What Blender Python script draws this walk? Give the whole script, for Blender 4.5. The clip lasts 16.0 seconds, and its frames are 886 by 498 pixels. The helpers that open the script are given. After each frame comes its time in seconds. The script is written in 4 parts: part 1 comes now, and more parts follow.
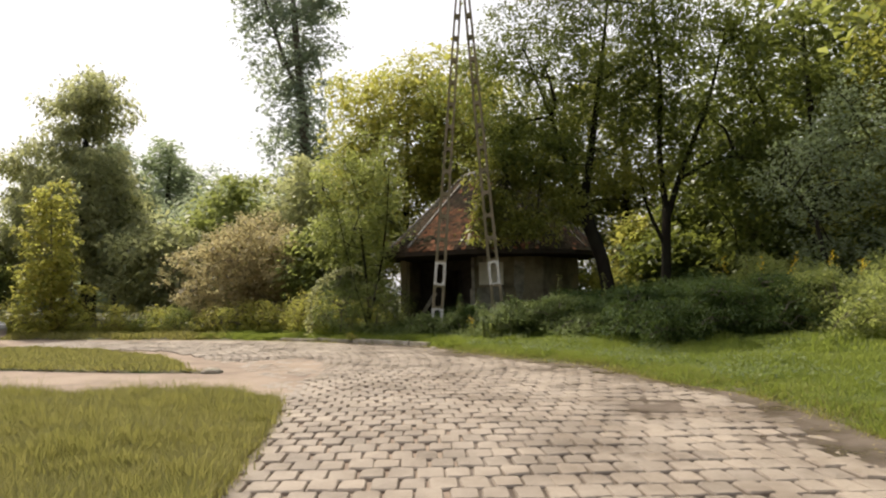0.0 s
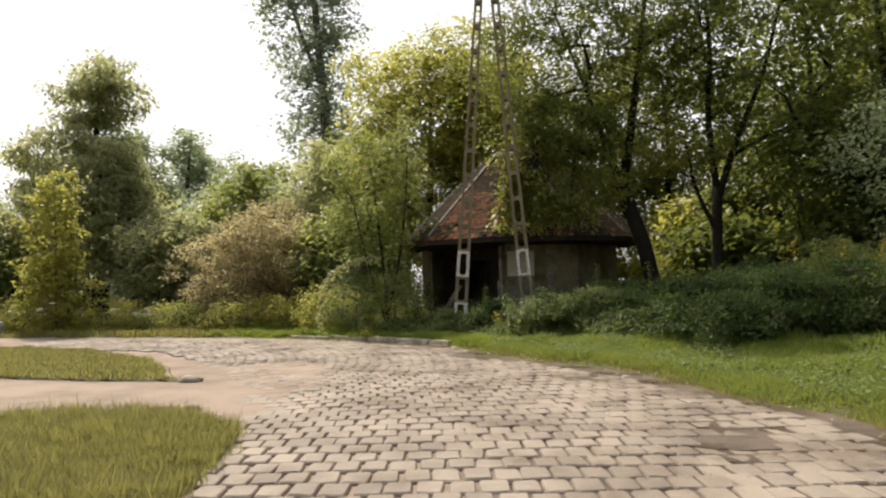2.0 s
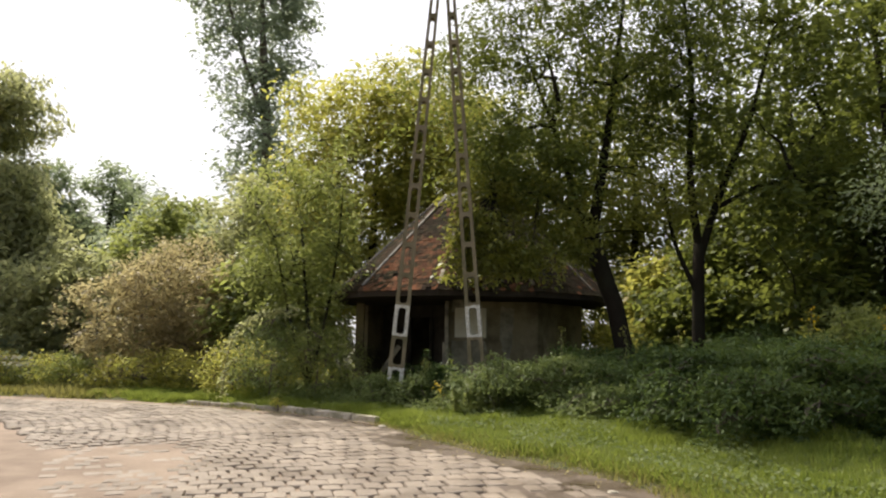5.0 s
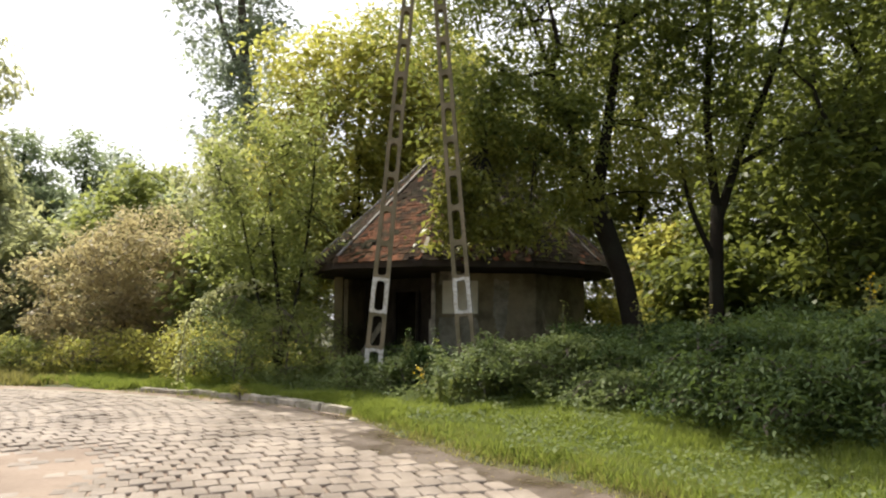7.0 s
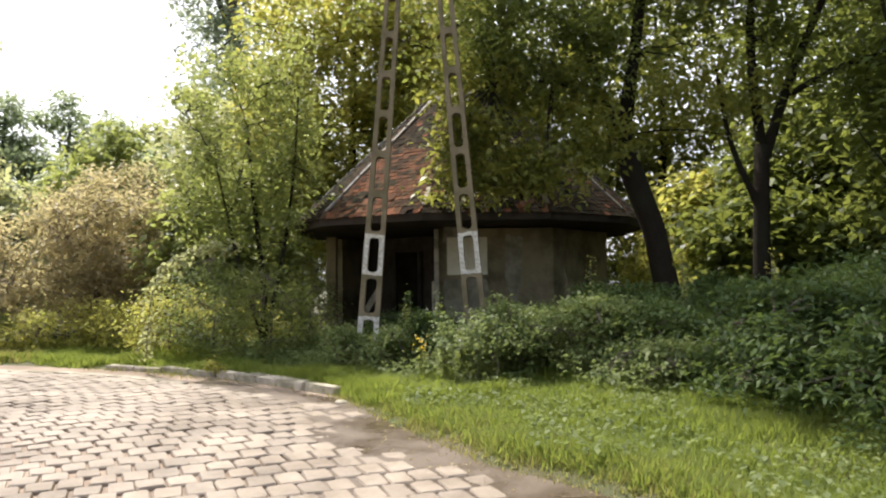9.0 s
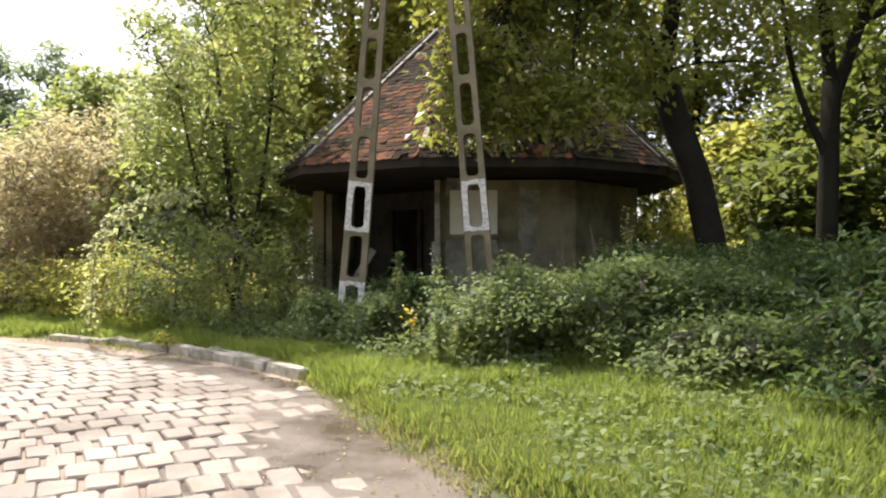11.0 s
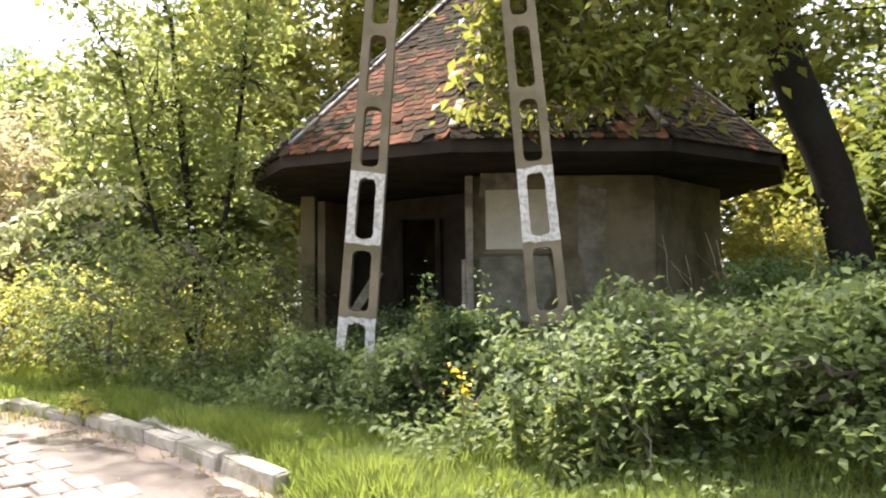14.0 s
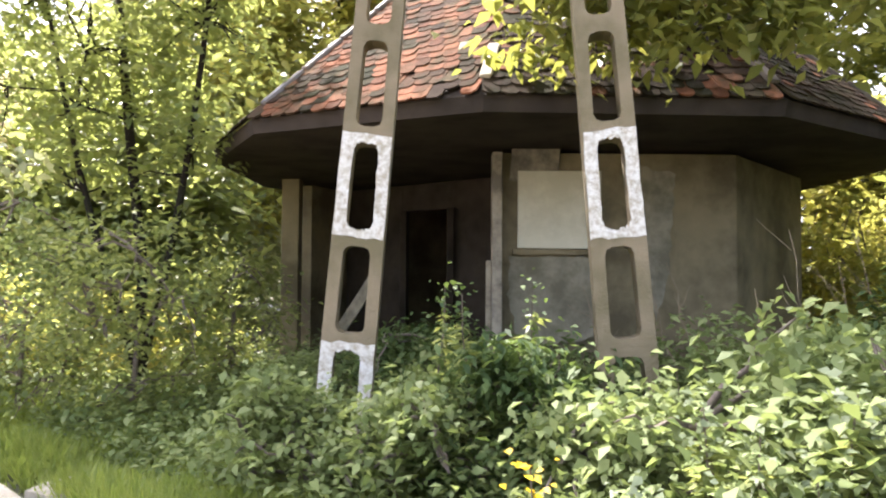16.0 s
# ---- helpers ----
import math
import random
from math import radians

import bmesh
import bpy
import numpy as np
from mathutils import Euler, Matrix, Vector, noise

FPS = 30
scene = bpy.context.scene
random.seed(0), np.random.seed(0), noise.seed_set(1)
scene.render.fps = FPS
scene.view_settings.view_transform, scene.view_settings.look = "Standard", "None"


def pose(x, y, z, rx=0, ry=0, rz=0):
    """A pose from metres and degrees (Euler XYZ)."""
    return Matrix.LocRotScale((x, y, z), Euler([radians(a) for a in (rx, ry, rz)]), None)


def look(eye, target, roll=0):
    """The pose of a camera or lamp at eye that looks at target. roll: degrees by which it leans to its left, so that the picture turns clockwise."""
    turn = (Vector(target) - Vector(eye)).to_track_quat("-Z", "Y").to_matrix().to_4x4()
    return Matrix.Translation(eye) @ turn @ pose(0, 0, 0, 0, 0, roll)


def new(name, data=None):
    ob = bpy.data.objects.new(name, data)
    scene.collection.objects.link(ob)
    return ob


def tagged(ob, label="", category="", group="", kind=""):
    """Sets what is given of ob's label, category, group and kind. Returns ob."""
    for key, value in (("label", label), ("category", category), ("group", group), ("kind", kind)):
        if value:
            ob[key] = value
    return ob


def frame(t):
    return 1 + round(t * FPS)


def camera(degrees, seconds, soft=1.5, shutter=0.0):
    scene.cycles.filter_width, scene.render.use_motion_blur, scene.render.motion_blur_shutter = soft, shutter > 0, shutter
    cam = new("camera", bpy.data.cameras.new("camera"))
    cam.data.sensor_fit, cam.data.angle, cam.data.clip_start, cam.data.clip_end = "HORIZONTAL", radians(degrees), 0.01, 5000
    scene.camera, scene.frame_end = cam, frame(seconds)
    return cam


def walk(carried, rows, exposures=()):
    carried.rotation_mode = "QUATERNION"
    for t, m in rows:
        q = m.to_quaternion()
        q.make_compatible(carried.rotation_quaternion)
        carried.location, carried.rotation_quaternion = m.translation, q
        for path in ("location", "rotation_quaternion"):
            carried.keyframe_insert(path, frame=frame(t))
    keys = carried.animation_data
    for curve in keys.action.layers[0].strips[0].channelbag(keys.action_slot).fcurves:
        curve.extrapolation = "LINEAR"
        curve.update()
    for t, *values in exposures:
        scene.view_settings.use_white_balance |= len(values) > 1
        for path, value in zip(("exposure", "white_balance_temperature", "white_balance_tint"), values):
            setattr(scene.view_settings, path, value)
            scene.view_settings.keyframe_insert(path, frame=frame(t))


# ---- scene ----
cam = camera(64.4, 16.0, soft=2.2)
PATH = [
    (0, (0.715, -2.863, 1.462), (0.659, -0.869, 1.595), -0.9),
    (0.5, (0.766, -2.234, 1.476), (0.644, -0.243, 1.624), -1.1),
    (1, (0.889, -1.67, 1.458), (0.772, 0.322, 1.588), -0.9),
    (1.5, (0.918, -1.152, 1.456), (0.784, 0.84, 1.573), -1.0),
    (2, (0.94, -0.61, 1.493), (0.789, 1.381, 1.604), -1.3),
    (2.5, (1.009, -0.082, 1.506), (0.812, 1.905, 1.623), 0.1),
    (3, (0.987, 0.481, 1.512), (0.888, 2.471, 1.678), -0.4),
    (3.5, (1.009, 1.027, 1.509), (0.945, 3.021, 1.649), -1.2),
    (4, (1.095, 1.594, 1.525), (1.023, 3.586, 1.691), -0.1),
    (4.1, (1.097, 1.712, 1.528), (1.042, 3.699, 1.746), 0.2),
    (4.2, (1.092, 1.843, 1.53), (1.059, 3.824, 1.804), 0.4),
    (6.3, (1.282, 4.314, 1.676), (1.263, 6.295, 1.947), 1.1),
    (6.5, (1.324, 4.526, 1.667), (1.276, 6.517, 1.86), 0.8),
    (7, (1.382, 5.024, 1.648), (1.371, 7.014, 1.852), 0.3),
    (7.5, (1.441, 5.537, 1.625), (1.412, 7.532, 1.768), 0.2),
    (8, (1.463, 6.031, 1.619), (1.407, 8.027, 1.724), 0.8),
    (8.5, (1.419, 6.573, 1.619), (1.384, 8.571, 1.715), -1.0),
    (9, (1.438, 7.137, 1.591), (1.406, 9.134, 1.697), -0.8),
    (9.2, (1.454, 7.377, 1.585), (1.403, 9.375, 1.667), -0.8),
    (11.3, (1.594, 9.772, 1.431), (1.516, 11.771, 1.45), 0.2),
    (11.5, (1.565, 10.009, 1.427), (1.442, 12.004, 1.484), -0.1),
    (12, (1.444, 10.583, 1.44), (1.273, 12.575, 1.515), 0.6),
    (12.5, (1.283, 11.117, 1.478), (1.215, 13.113, 1.588), -0.1),
    (13, (1.185, 11.667, 1.431), (1.085, 13.66, 1.566), -0.3),
    (13.5, (1.051, 12.202, 1.419), (0.947, 14.198, 1.491), -0.4),
    (14, (0.91, 12.735, 1.466), (0.867, 14.733, 1.547), -0.6),
    (14.5, (0.814, 13.31, 1.49), (0.747, 15.306, 1.591), 0.0),
    (15, (0.742, 13.875, 1.51), (0.696, 15.872, 1.613), 0.0),
    (15.5, (0.673, 14.383, 1.535), (0.661, 16.382, 1.598), -1.1),
    (16, (0.608, 14.899, 1.549), (0.582, 16.897, 1.623), 0.4),
]
walk(cam, [(t, look(eye, target, roll)) for t, eye, target, roll in PATH],
     [(0, 0.05, 6550, 12), (4, 0.05, 6500, 12), (6.5, 0.35, 6350, 12), (9, 0.68, 6150, 13), (12.5, 1.25, 6000, 16), (14.5, 1.8, 6000, 18), (16, 2.25, 5950, 20)])

# ---- world, sun, exposure ----
SUN_EL, SUN_DIR = radians(56), Vector((-0.60, 0.80, 0.0)).normalized()
world = bpy.data.worlds.new("hazy_sky")
scene.world = world
world.use_nodes = True
wn, wl = world.node_tree.nodes, world.node_tree.links
sky = wn.new("ShaderNodeTexSky")
sky.sky_type, sky.sun_disc = "NISHITA", False
sky.sun_elevation, sky.sun_rotation = SUN_EL, math.atan2(SUN_DIR.x, SUN_DIR.y)
sky.air_density, sky.dust_density, sky.ozone_density = 1.6, 5.0, 1.0
haze = wn.new("ShaderNodeMixRGB")
towards = wn.new("ShaderNodeVectorMath")
towards.operation = "DOT_PRODUCT"
towards.inputs[1].default_value = SUN_DIR * math.cos(SUN_EL) + Vector((0, 0, math.sin(SUN_EL)))
wl.new(wn.new("ShaderNodeTexCoord").outputs["Generated"], towards.inputs[0])
glare = wn.new("ShaderNodeMapRange")
glare.interpolation_type = "SMOOTHSTEP"
for k, value in enumerate((0.0, 0.62, 0.12, 0.74)):
    glare.inputs[1 + k].default_value = value
wl.new(towards.outputs["Value"], glare.inputs[0])
wl.new(glare.outputs[0], haze.inputs[0])
haze.inputs[2].default_value = (11.2, 11.0, 11.2, 1)
wl.new(sky.outputs[0], haze.inputs[1])
wl.new(haze.outputs[0], wn["Background"].inputs[0])
wn["Background"].inputs[1].default_value = 0.11
sun = new("sun", bpy.data.lights.new("sun", "SUN"))
sun.data.energy, sun.data.angle, sun.data.color = 5.0, radians(1.5), (1.0, 0.92, 0.76)
sun.matrix_world = look((0, 0, 30), Vector((0, 0, 30)) - (SUN_DIR * math.cos(SUN_EL) + Vector((0, 0, math.sin(SUN_EL)))))
scene.view_settings.exposure = 0.0


# ---- materials ----
def nodes_of(name):
    m = bpy.data.materials.new(name)
    m.use_nodes = True
    return m, m.node_tree.nodes, m.node_tree.links


def ramp(n, l, fac, stops):
    r = n.new("ShaderNodeValToRGB")
    while len(r.color_ramp.elements) < len(stops):
        r.color_ramp.elements.new(0.5)
    for e, (p, c) in zip(r.color_ramp.elements, stops):
        e.position, e.color = p, (*c, 1)
    l.new(fac, r.inputs[0])
    return r.outputs[0]


def noise_tex(n, l, scale, detail=6, rough=0.6, vec=None):
    t = n.new("ShaderNodeTexNoise")
    t.inputs["Scale"].default_value, t.inputs["Detail"].default_value, t.inputs["Roughness"].default_value = scale, detail, rough
    if vec is None:
        vec = n.new("ShaderNodeTexCoord").outputs["Object"]
    l.new(vec, t.inputs["Vector"])
    return t.outputs["Fac"]


def mixc(n, l, fac, a, b, mode="MIX"):
    m = n.new("ShaderNodeMixRGB")
    m.blend_type = mode
    for k, v in enumerate((fac, a, b)):
        if isinstance(v, (int, float)):
            m.inputs[k].default_value = v
        elif isinstance(v, tuple):
            m.inputs[k].default_value = (*v, 1)
        else:
            l.new(v, m.inputs[k])
    return m.outputs[0]


def surface(name, c1, c2, scale, stain=None, stain_scale=0.7, rough=0.85, bump=0.4, bump_scale=None, each=0.0, metal=0.0, rough2=None, spec=0.4):
    """Two colours by fine noise, a stain by coarse noise, relief; each: spread of brightness from piece to piece."""
    m, n, l = nodes_of(name)
    b = n["Principled BSDF"]
    pos = n.new("ShaderNodeNewGeometry").outputs["Position"]
    col = mixc(n, l, noise_tex(n, l, scale, vec=pos), c1, c2)
    st = ramp(n, l, noise_tex(n, l, stain_scale, 5, 0.65, vec=pos), [(0.42, (0, 0, 0)), (0.62, (1, 1, 1))])
    if stain:
        col = mixc(n, l, st, col, stain)
    if each:
        rnd = n.new("ShaderNodeObjectInfo").outputs["Random"]
        isl = n.new("ShaderNodeNewGeometry").outputs["Random Per Island"]
        s = n.new("ShaderNodeMath")
        s.operation = "ADD"
        l.new(rnd, s.inputs[0]), l.new(isl, s.inputs[1])
        fr = n.new("ShaderNodeMath")
        fr.operation = "FRACT"
        l.new(s.outputs[0], fr.inputs[0])
        g = ramp(n, l, fr.outputs[0], [(0, (1 - each,) * 3), (1, (1 + each * 0.35, 1 + each * 0.3, 1 + each * 0.2))])
        col = mixc(n, l, 1.0, col, g, "MULTIPLY")
    l.new(col, b.inputs["Base Color"])
    b.inputs["Metallic"].default_value = metal
    b.inputs["Specular IOR Level"].default_value = spec
    if rough2 is None:
        b.inputs["Roughness"].default_value = rough
    else:
        l.new(ramp(n, l, st, [(0, (rough,) * 3), (1, (rough2,) * 3)]), b.inputs["Roughness"])
    bp = n.new("ShaderNodeBump")
    bp.inputs["Strength"].default_value, bp.inputs["Distance"].default_value = bump, 0.02
    l.new(noise_tex(n, l, bump_scale or scale * 2, 8, 0.7, vec=pos), bp.inputs["Height"])
    l.new(bp.outputs[0], b.inputs["Normal"])
    return m


def foliage(name, dark, mid, light, through_colour, gloss=0.42, trans=0.5):
    """Leaves: colour from leaf to leaf and from bough to bough, some light passing through."""
    m, n, l = nodes_of(name)
    b, out = n["Principled BSDF"], n["Material Output"]
    geo = n.new("ShaderNodeNewGeometry")
    col = ramp(n, l, geo.outputs["Random Per Island"], [(0.0, dark), (0.55, mid), (1.0, light)])
    patch = noise_tex(n, l, 0.8, 3, 0.6, vec=geo.outputs["Position"])
    col = mixc(n, l, ramp(n, l, patch, [(0.35, (0, 0, 0)), (0.75, (0.6, 0.6, 0.6))]), col, light)
    l.new(col, b.inputs["Base Color"])
    b.inputs["Roughness"].default_value = gloss
    b.inputs["Specular IOR Level"].default_value = 0.28
    t = n.new("ShaderNodeBsdfTranslucent")
    l.new(mixc(n, l, 0.55, col, through_colour), t.inputs[0])
    mx = n.new("ShaderNodeMixShader")
    mx.inputs[0].default_value = trans
    l.new(b.outputs[0], mx.inputs[1]), l.new(t.outputs[0], mx.inputs[2])
    l.new(mx.outputs[0], out.inputs[0])
    return m


M = {
    "soil": surface("soil_and_moss", (0.07, 0.06, 0.03), (0.13, 0.105, 0.06), 9, (0.05, 0.07, 0.02), 0.9, bump=0.8),
    "sand": surface("sandy_dirt", (0.26, 0.19, 0.14), (0.40, 0.32, 0.25), 26, (0.22, 0.165, 0.125), 0.55, rough=0.9, bump=0.7, bump_scale=60),
    "mud": surface("damp_mud", (0.10, 0.075, 0.055), (0.17, 0.13, 0.10), 14, (0.07, 0.05, 0.036), 0.9, rough=0.55, rough2=0.22, bump=0.5),
    "sett": surface("basalt_sett", (0.27, 0.22, 0.175), (0.40, 0.335, 0.27), 22, (0.19, 0.148, 0.112), 0.8, rough=0.6, rough2=0.42, bump=0.6, bump_scale=55, each=0.17),
    "kerb": surface("kerb_stone", (0.42, 0.37, 0.30), (0.60, 0.54, 0.45), 18, (0.24, 0.22, 0.15), 2.2, bump=0.7, each=0.25),
    "concrete": surface("pole_concrete", (0.17, 0.135, 0.08), (0.26, 0.215, 0.14), 20, (0.14, 0.12, 0.065), 2.5, bump=0.6),
    "whitewash": surface("flaking_white_paint", (0.58, 0.57, 0.52), (0.72, 0.71, 0.66), 30, (0.40, 0.36, 0.28), 24.0, bump=0.9, bump_scale=40),
    "plaster": surface("dirty_plaster", (0.180, 0.145, 0.080), (0.26, 0.215, 0.125), 7, (0.10, 0.082, 0.045), 1.1, bump=0.5),
    "flaked": surface("older_grey_plaster", (0.22, 0.20, 0.145), (0.31, 0.28, 0.20), 9, (0.15, 0.135, 0.09), 3.0, bump=0.6),
    "car_paint": surface("dusty_grey_car_paint", (0.20, 0.205, 0.21), (0.24, 0.245, 0.25), 30, (0.17, 0.17, 0.17), 1.5, rough=0.3, bump=0.02, metal=0.5),
    "car_glass": surface("dark_car_glass", (0.02, 0.022, 0.024), (0.03, 0.032, 0.034), 8, rough=0.06, bump=0.0),
    "rubber": surface("tyre_rubber", (0.018, 0.018, 0.018), (0.03, 0.03, 0.03), 30, rough=0.8, bump=0.3),
    "lamp_glass": surface("headlight_glass", (0.72, 0.73, 0.74), (0.8, 0.8, 0.8), 20, rough=0.12, bump=0.05),
    "pale": surface("pale_board", (0.60, 0.56, 0.42), (0.68, 0.64, 0.50), 12, (0.52, 0.48, 0.35), 2.0, bump=0.2),
    "tile": surface("clay_roof_tile", (0.12, 0.050, 0.027), (0.25, 0.105, 0.055), 25, (0.045, 0.04, 0.02), 2.4, rough=0.95, bump=0.7, each=0.5, spec=0.15),
    # moss, plus the tree's shade on the roof put into the colour
    "shaded_mossy_tile": surface("shaded_mossy_roof_tile", (0.032, 0.024, 0.017), (0.070, 0.042, 0.027), 25, (0.028, 0.029, 0.014), 1.3, rough=0.95, bump=0.7, each=0.45, spec=0.1),
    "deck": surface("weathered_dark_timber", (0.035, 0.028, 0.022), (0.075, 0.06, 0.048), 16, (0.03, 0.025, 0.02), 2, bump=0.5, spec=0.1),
    "tin": surface("weathered_sheet_metal", (0.13, 0.125, 0.12), (0.24, 0.235, 0.23), 14, (0.2, 0.17, 0.14), 3, rough=0.75, bump=0.3, metal=0.1, spec=0.2),
    "frame": surface("grey_painted_wood", (0.30, 0.265, 0.19), (0.42, 0.37, 0.28), 20, (0.15, 0.13, 0.10), 3, bump=0.4),
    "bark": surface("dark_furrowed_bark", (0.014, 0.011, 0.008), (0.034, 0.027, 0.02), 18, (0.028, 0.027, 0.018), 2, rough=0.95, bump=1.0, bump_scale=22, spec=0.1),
    "twig": surface("grey_brown_twig_bark", (0.10, 0.08, 0.06), (0.17, 0.14, 0.11), 20, bump=0.6),
    "straw": surface("dry_stalk", (0.2, 0.155, 0.1), (0.28, 0.22, 0.15), 30, bump=0.3),
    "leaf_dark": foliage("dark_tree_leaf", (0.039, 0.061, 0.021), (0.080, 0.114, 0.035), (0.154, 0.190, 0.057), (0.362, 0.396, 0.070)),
    "leaf_yellow": foliage("yellowing_leaf", (0.128, 0.171, 0.046), (0.254, 0.271, 0.069), (0.487, 0.400, 0.092), (0.620, 0.620, 0.138), trans=0.64),
    # lighter version of the dark tree leaf, with sunlight put into its colour
    "leaf_sunlit": foliage("sunlit_bough_leaf", (0.070, 0.095, 0.026), (0.150, 0.180, 0.045), (0.300, 0.290, 0.075), (0.52, 0.52, 0.09)),
    # green weed leaf darkened in colour to stand for tree shade
    "leaf_weed_shaded": foliage("shaded_green_weed_leaf", (0.026, 0.052, 0.018), (0.050, 0.088, 0.028), (0.115, 0.160, 0.050), (0.22, 0.30, 0.06), gloss=0.6, trans=0.38),
    "leaf_fresh": foliage("fresh_green_leaf", (0.074, 0.110, 0.044), (0.148, 0.194, 0.069), (0.275, 0.296, 0.120), (0.530, 0.575, 0.130), trans=0.55),
    "leaf_bramble": foliage("bramble_leaf", (0.070, 0.105, 0.030), (0.130, 0.170, 0.056), (0.225, 0.260, 0.105), (0.34, 0.42, 0.12), gloss=0.62, trans=0.40),
    # grey-green and browning leaves are also brightened for the backlit haze
    "leaf_grey": foliage("grey_green_willow_leaf", (0.134, 0.159, 0.092), (0.254, 0.284, 0.156), (0.410, 0.421, 0.235), (0.620, 0.620, 0.261), trans=0.64),
    "leaf_pale": foliage("pale_shrub_leaf", (0.095, 0.120, 0.070), (0.180, 0.220, 0.130), (0.300, 0.340, 0.230), (0.34, 0.42, 0.17), trans=0.56),
    "leaf_brown": foliage("browning_leaf", (0.169, 0.141, 0.084), (0.314, 0.261, 0.156), (0.483, 0.410, 0.235), (0.620, 0.546, 0.261), trans=0.64),
    # paled and greyed: haze over the far trees is put into the leaf colour
    "leaf_far_hazed": foliage("haze_paled_distant_leaf", (0.125, 0.165, 0.124), (0.213, 0.260, 0.190), (0.326, 0.367, 0.272), (0.502, 0.568, 0.326), trans=0.64),
    "flower": foliage("yellow_petal", (0.55, 0.36, 0.01), (0.75, 0.5, 0.015), (0.8, 0.6, 0.05), (0.8, 0.6, 0.05)),
    "grass": foliage("grass_blade", (0.077, 0.111, 0.024), (0.140, 0.197, 0.040), (0.265, 0.289, 0.076), (0.418, 0.499, 0.076), gloss=0.5),
    "grass_dry": foliage("dry_grass_blade", (0.104, 0.115, 0.031), (0.185, 0.186, 0.050), (0.313, 0.273, 0.113), (0.440, 0.415, 0.113), gloss=0.55),
}
rng = np.random.default_rng(7)


# ---- mesh helpers ----
def mesh_of(name, v, f):
    me = bpy.data.meshes.new(name)
    me.from_pydata([tuple(p) for p in v], [], f)
    me.update()
    return me


def quads(name, v, k=4):
    """A mesh of separate k-cornered faces, from an array of faces x k x 3."""
    me = bpy.data.meshes.new(name)
    nf = len(v)
    me.vertices.add(nf * k), me.loops.add(nf * k), me.polygons.add(nf)
    me.vertices.foreach_set("co", v.reshape(-1).astype(np.float32))
    me.loops.foreach_set("vertex_index", np.arange(nf * k, dtype=np.int32))
    me.polygons.foreach_set("loop_start", np.arange(0, nf * k, k, dtype=np.int32))
    me.update(calc_edges=True)
    return me


def part(name, data, material, parent=None, label="", smooth=False):
    """One mesh object under a thing or a part; data is a bmesh or a mesh."""
    if isinstance(data, bmesh.types.BMesh):
        me = bpy.data.meshes.new(name)
        data.to_mesh(me)
        data.free()
    else:
        me = data
    me.materials.append(M[material])
    if smooth:
        me.polygons.foreach_set("use_smooth", [True] * len(me.polygons))
    ob = new(name, me)
    ob.parent = parent
    if label:
        tagged(ob, label)
    return ob


def box(bm, size, m, bevel=0.0):
    made = bmesh.ops.create_cube(bm, size=1.0, matrix=m @ Matrix.Diagonal((*size, 1)))
    if bevel:
        edges = list({e for v in made["verts"] for e in v.link_edges})
        bmesh.ops.bevel(bm, geom=edges, offset=bevel, segments=2, affect="EDGES", profile=0.6)


def tube(v, f, path, radii, sides=7):
    """Adds a tapering round stem along the path to the lists v and f."""
    path = [Vector(p) for p in path]
    start = len(v)
    for i, (p, r) in enumerate(zip(path, radii)):
        d = (path[min(i + 1, len(path) - 1)] - path[max(i - 1, 0)]).normalized()
        a = d.orthogonal().normalized() if i == 0 else (a - d * a.dot(d)).normalized()
        b = d.cross(a)
        for k in range(sides):
            w = 2 * math.pi * k / sides
            v.append(p + (a * math.cos(w) + b * math.sin(w)) * r)
    for i in range(len(path) - 1):
        for k in range(sides):
            o, q = start + i * sides, (k + 1) % sides
            f.append((o + k, o + q, o + sides + q, o + sides + k))
    f.append(tuple(start + (len(path) - 1) * sides + k for k in range(sides)))


def bend(a, b, n=6, sag=0.0, wob=0.1):
    """A gently crooked line from a to b."""
    a, b = Vector(a), Vector(b)
    l = (b - a).length
    pts = []
    for i in range(n + 1):
        t = i / n
        w = math.sin(math.pi * t)
        j = Vector(rng.normal(0, wob * l * 0.25, 3)) * w
        pts.append(a.lerp(b, t) + j + Vector((0, 0, sag * l * w)))
    return pts


def spline(points, n=600):
    p = np.array(points, float)
    t = np.arange(len(p))
    u = np.linspace(0, len(p) - 1, n)
    i = np.clip(u.astype(int), 0, len(p) - 2)
    f = (u - i)[:, None]
    tan = np.gradient(p, axis=0)
    return (2 * f ** 3 - 3 * f ** 2 + 1) * p[i] + (f ** 3 - 2 * f ** 2 + f) * tan[i] + (-2 * f ** 3 + 3 * f ** 2) * p[i + 1] + (f ** 3 - f ** 2) * tan[i + 1]


def leaf_mesh(name, c, size, droop=0.25, flat=0.7, slim=0.5):
    """A folded leaf at each place of c."""
    n = len(c)
    a = rng.uniform(0, 2 * np.pi, n)
    d = np.stack([np.cos(a), np.sin(a), rng.normal(-droop, 0.45, n)], 1)
    d /= np.linalg.norm(d, axis=1, keepdims=True)
    up = rng.normal(0, 1 - flat, (n, 3)) + np.array([0, 0, 1.0])
    s = np.cross(d, up)
    s /= np.linalg.norm(s, axis=1, keepdims=True) + 1e-6
    nn = np.cross(s, d)
    l = size * rng.uniform(0.6, 1.35, (n, 1))
    w = l * slim * 0.5
    mid = c + d * l * 0.45
    v = np.stack([c, mid + s * w + nn * w * 0.35, c + d * l - nn * l * 0.12, mid - s * w + nn * w * 0.35], 1)
    return quads(name, v)


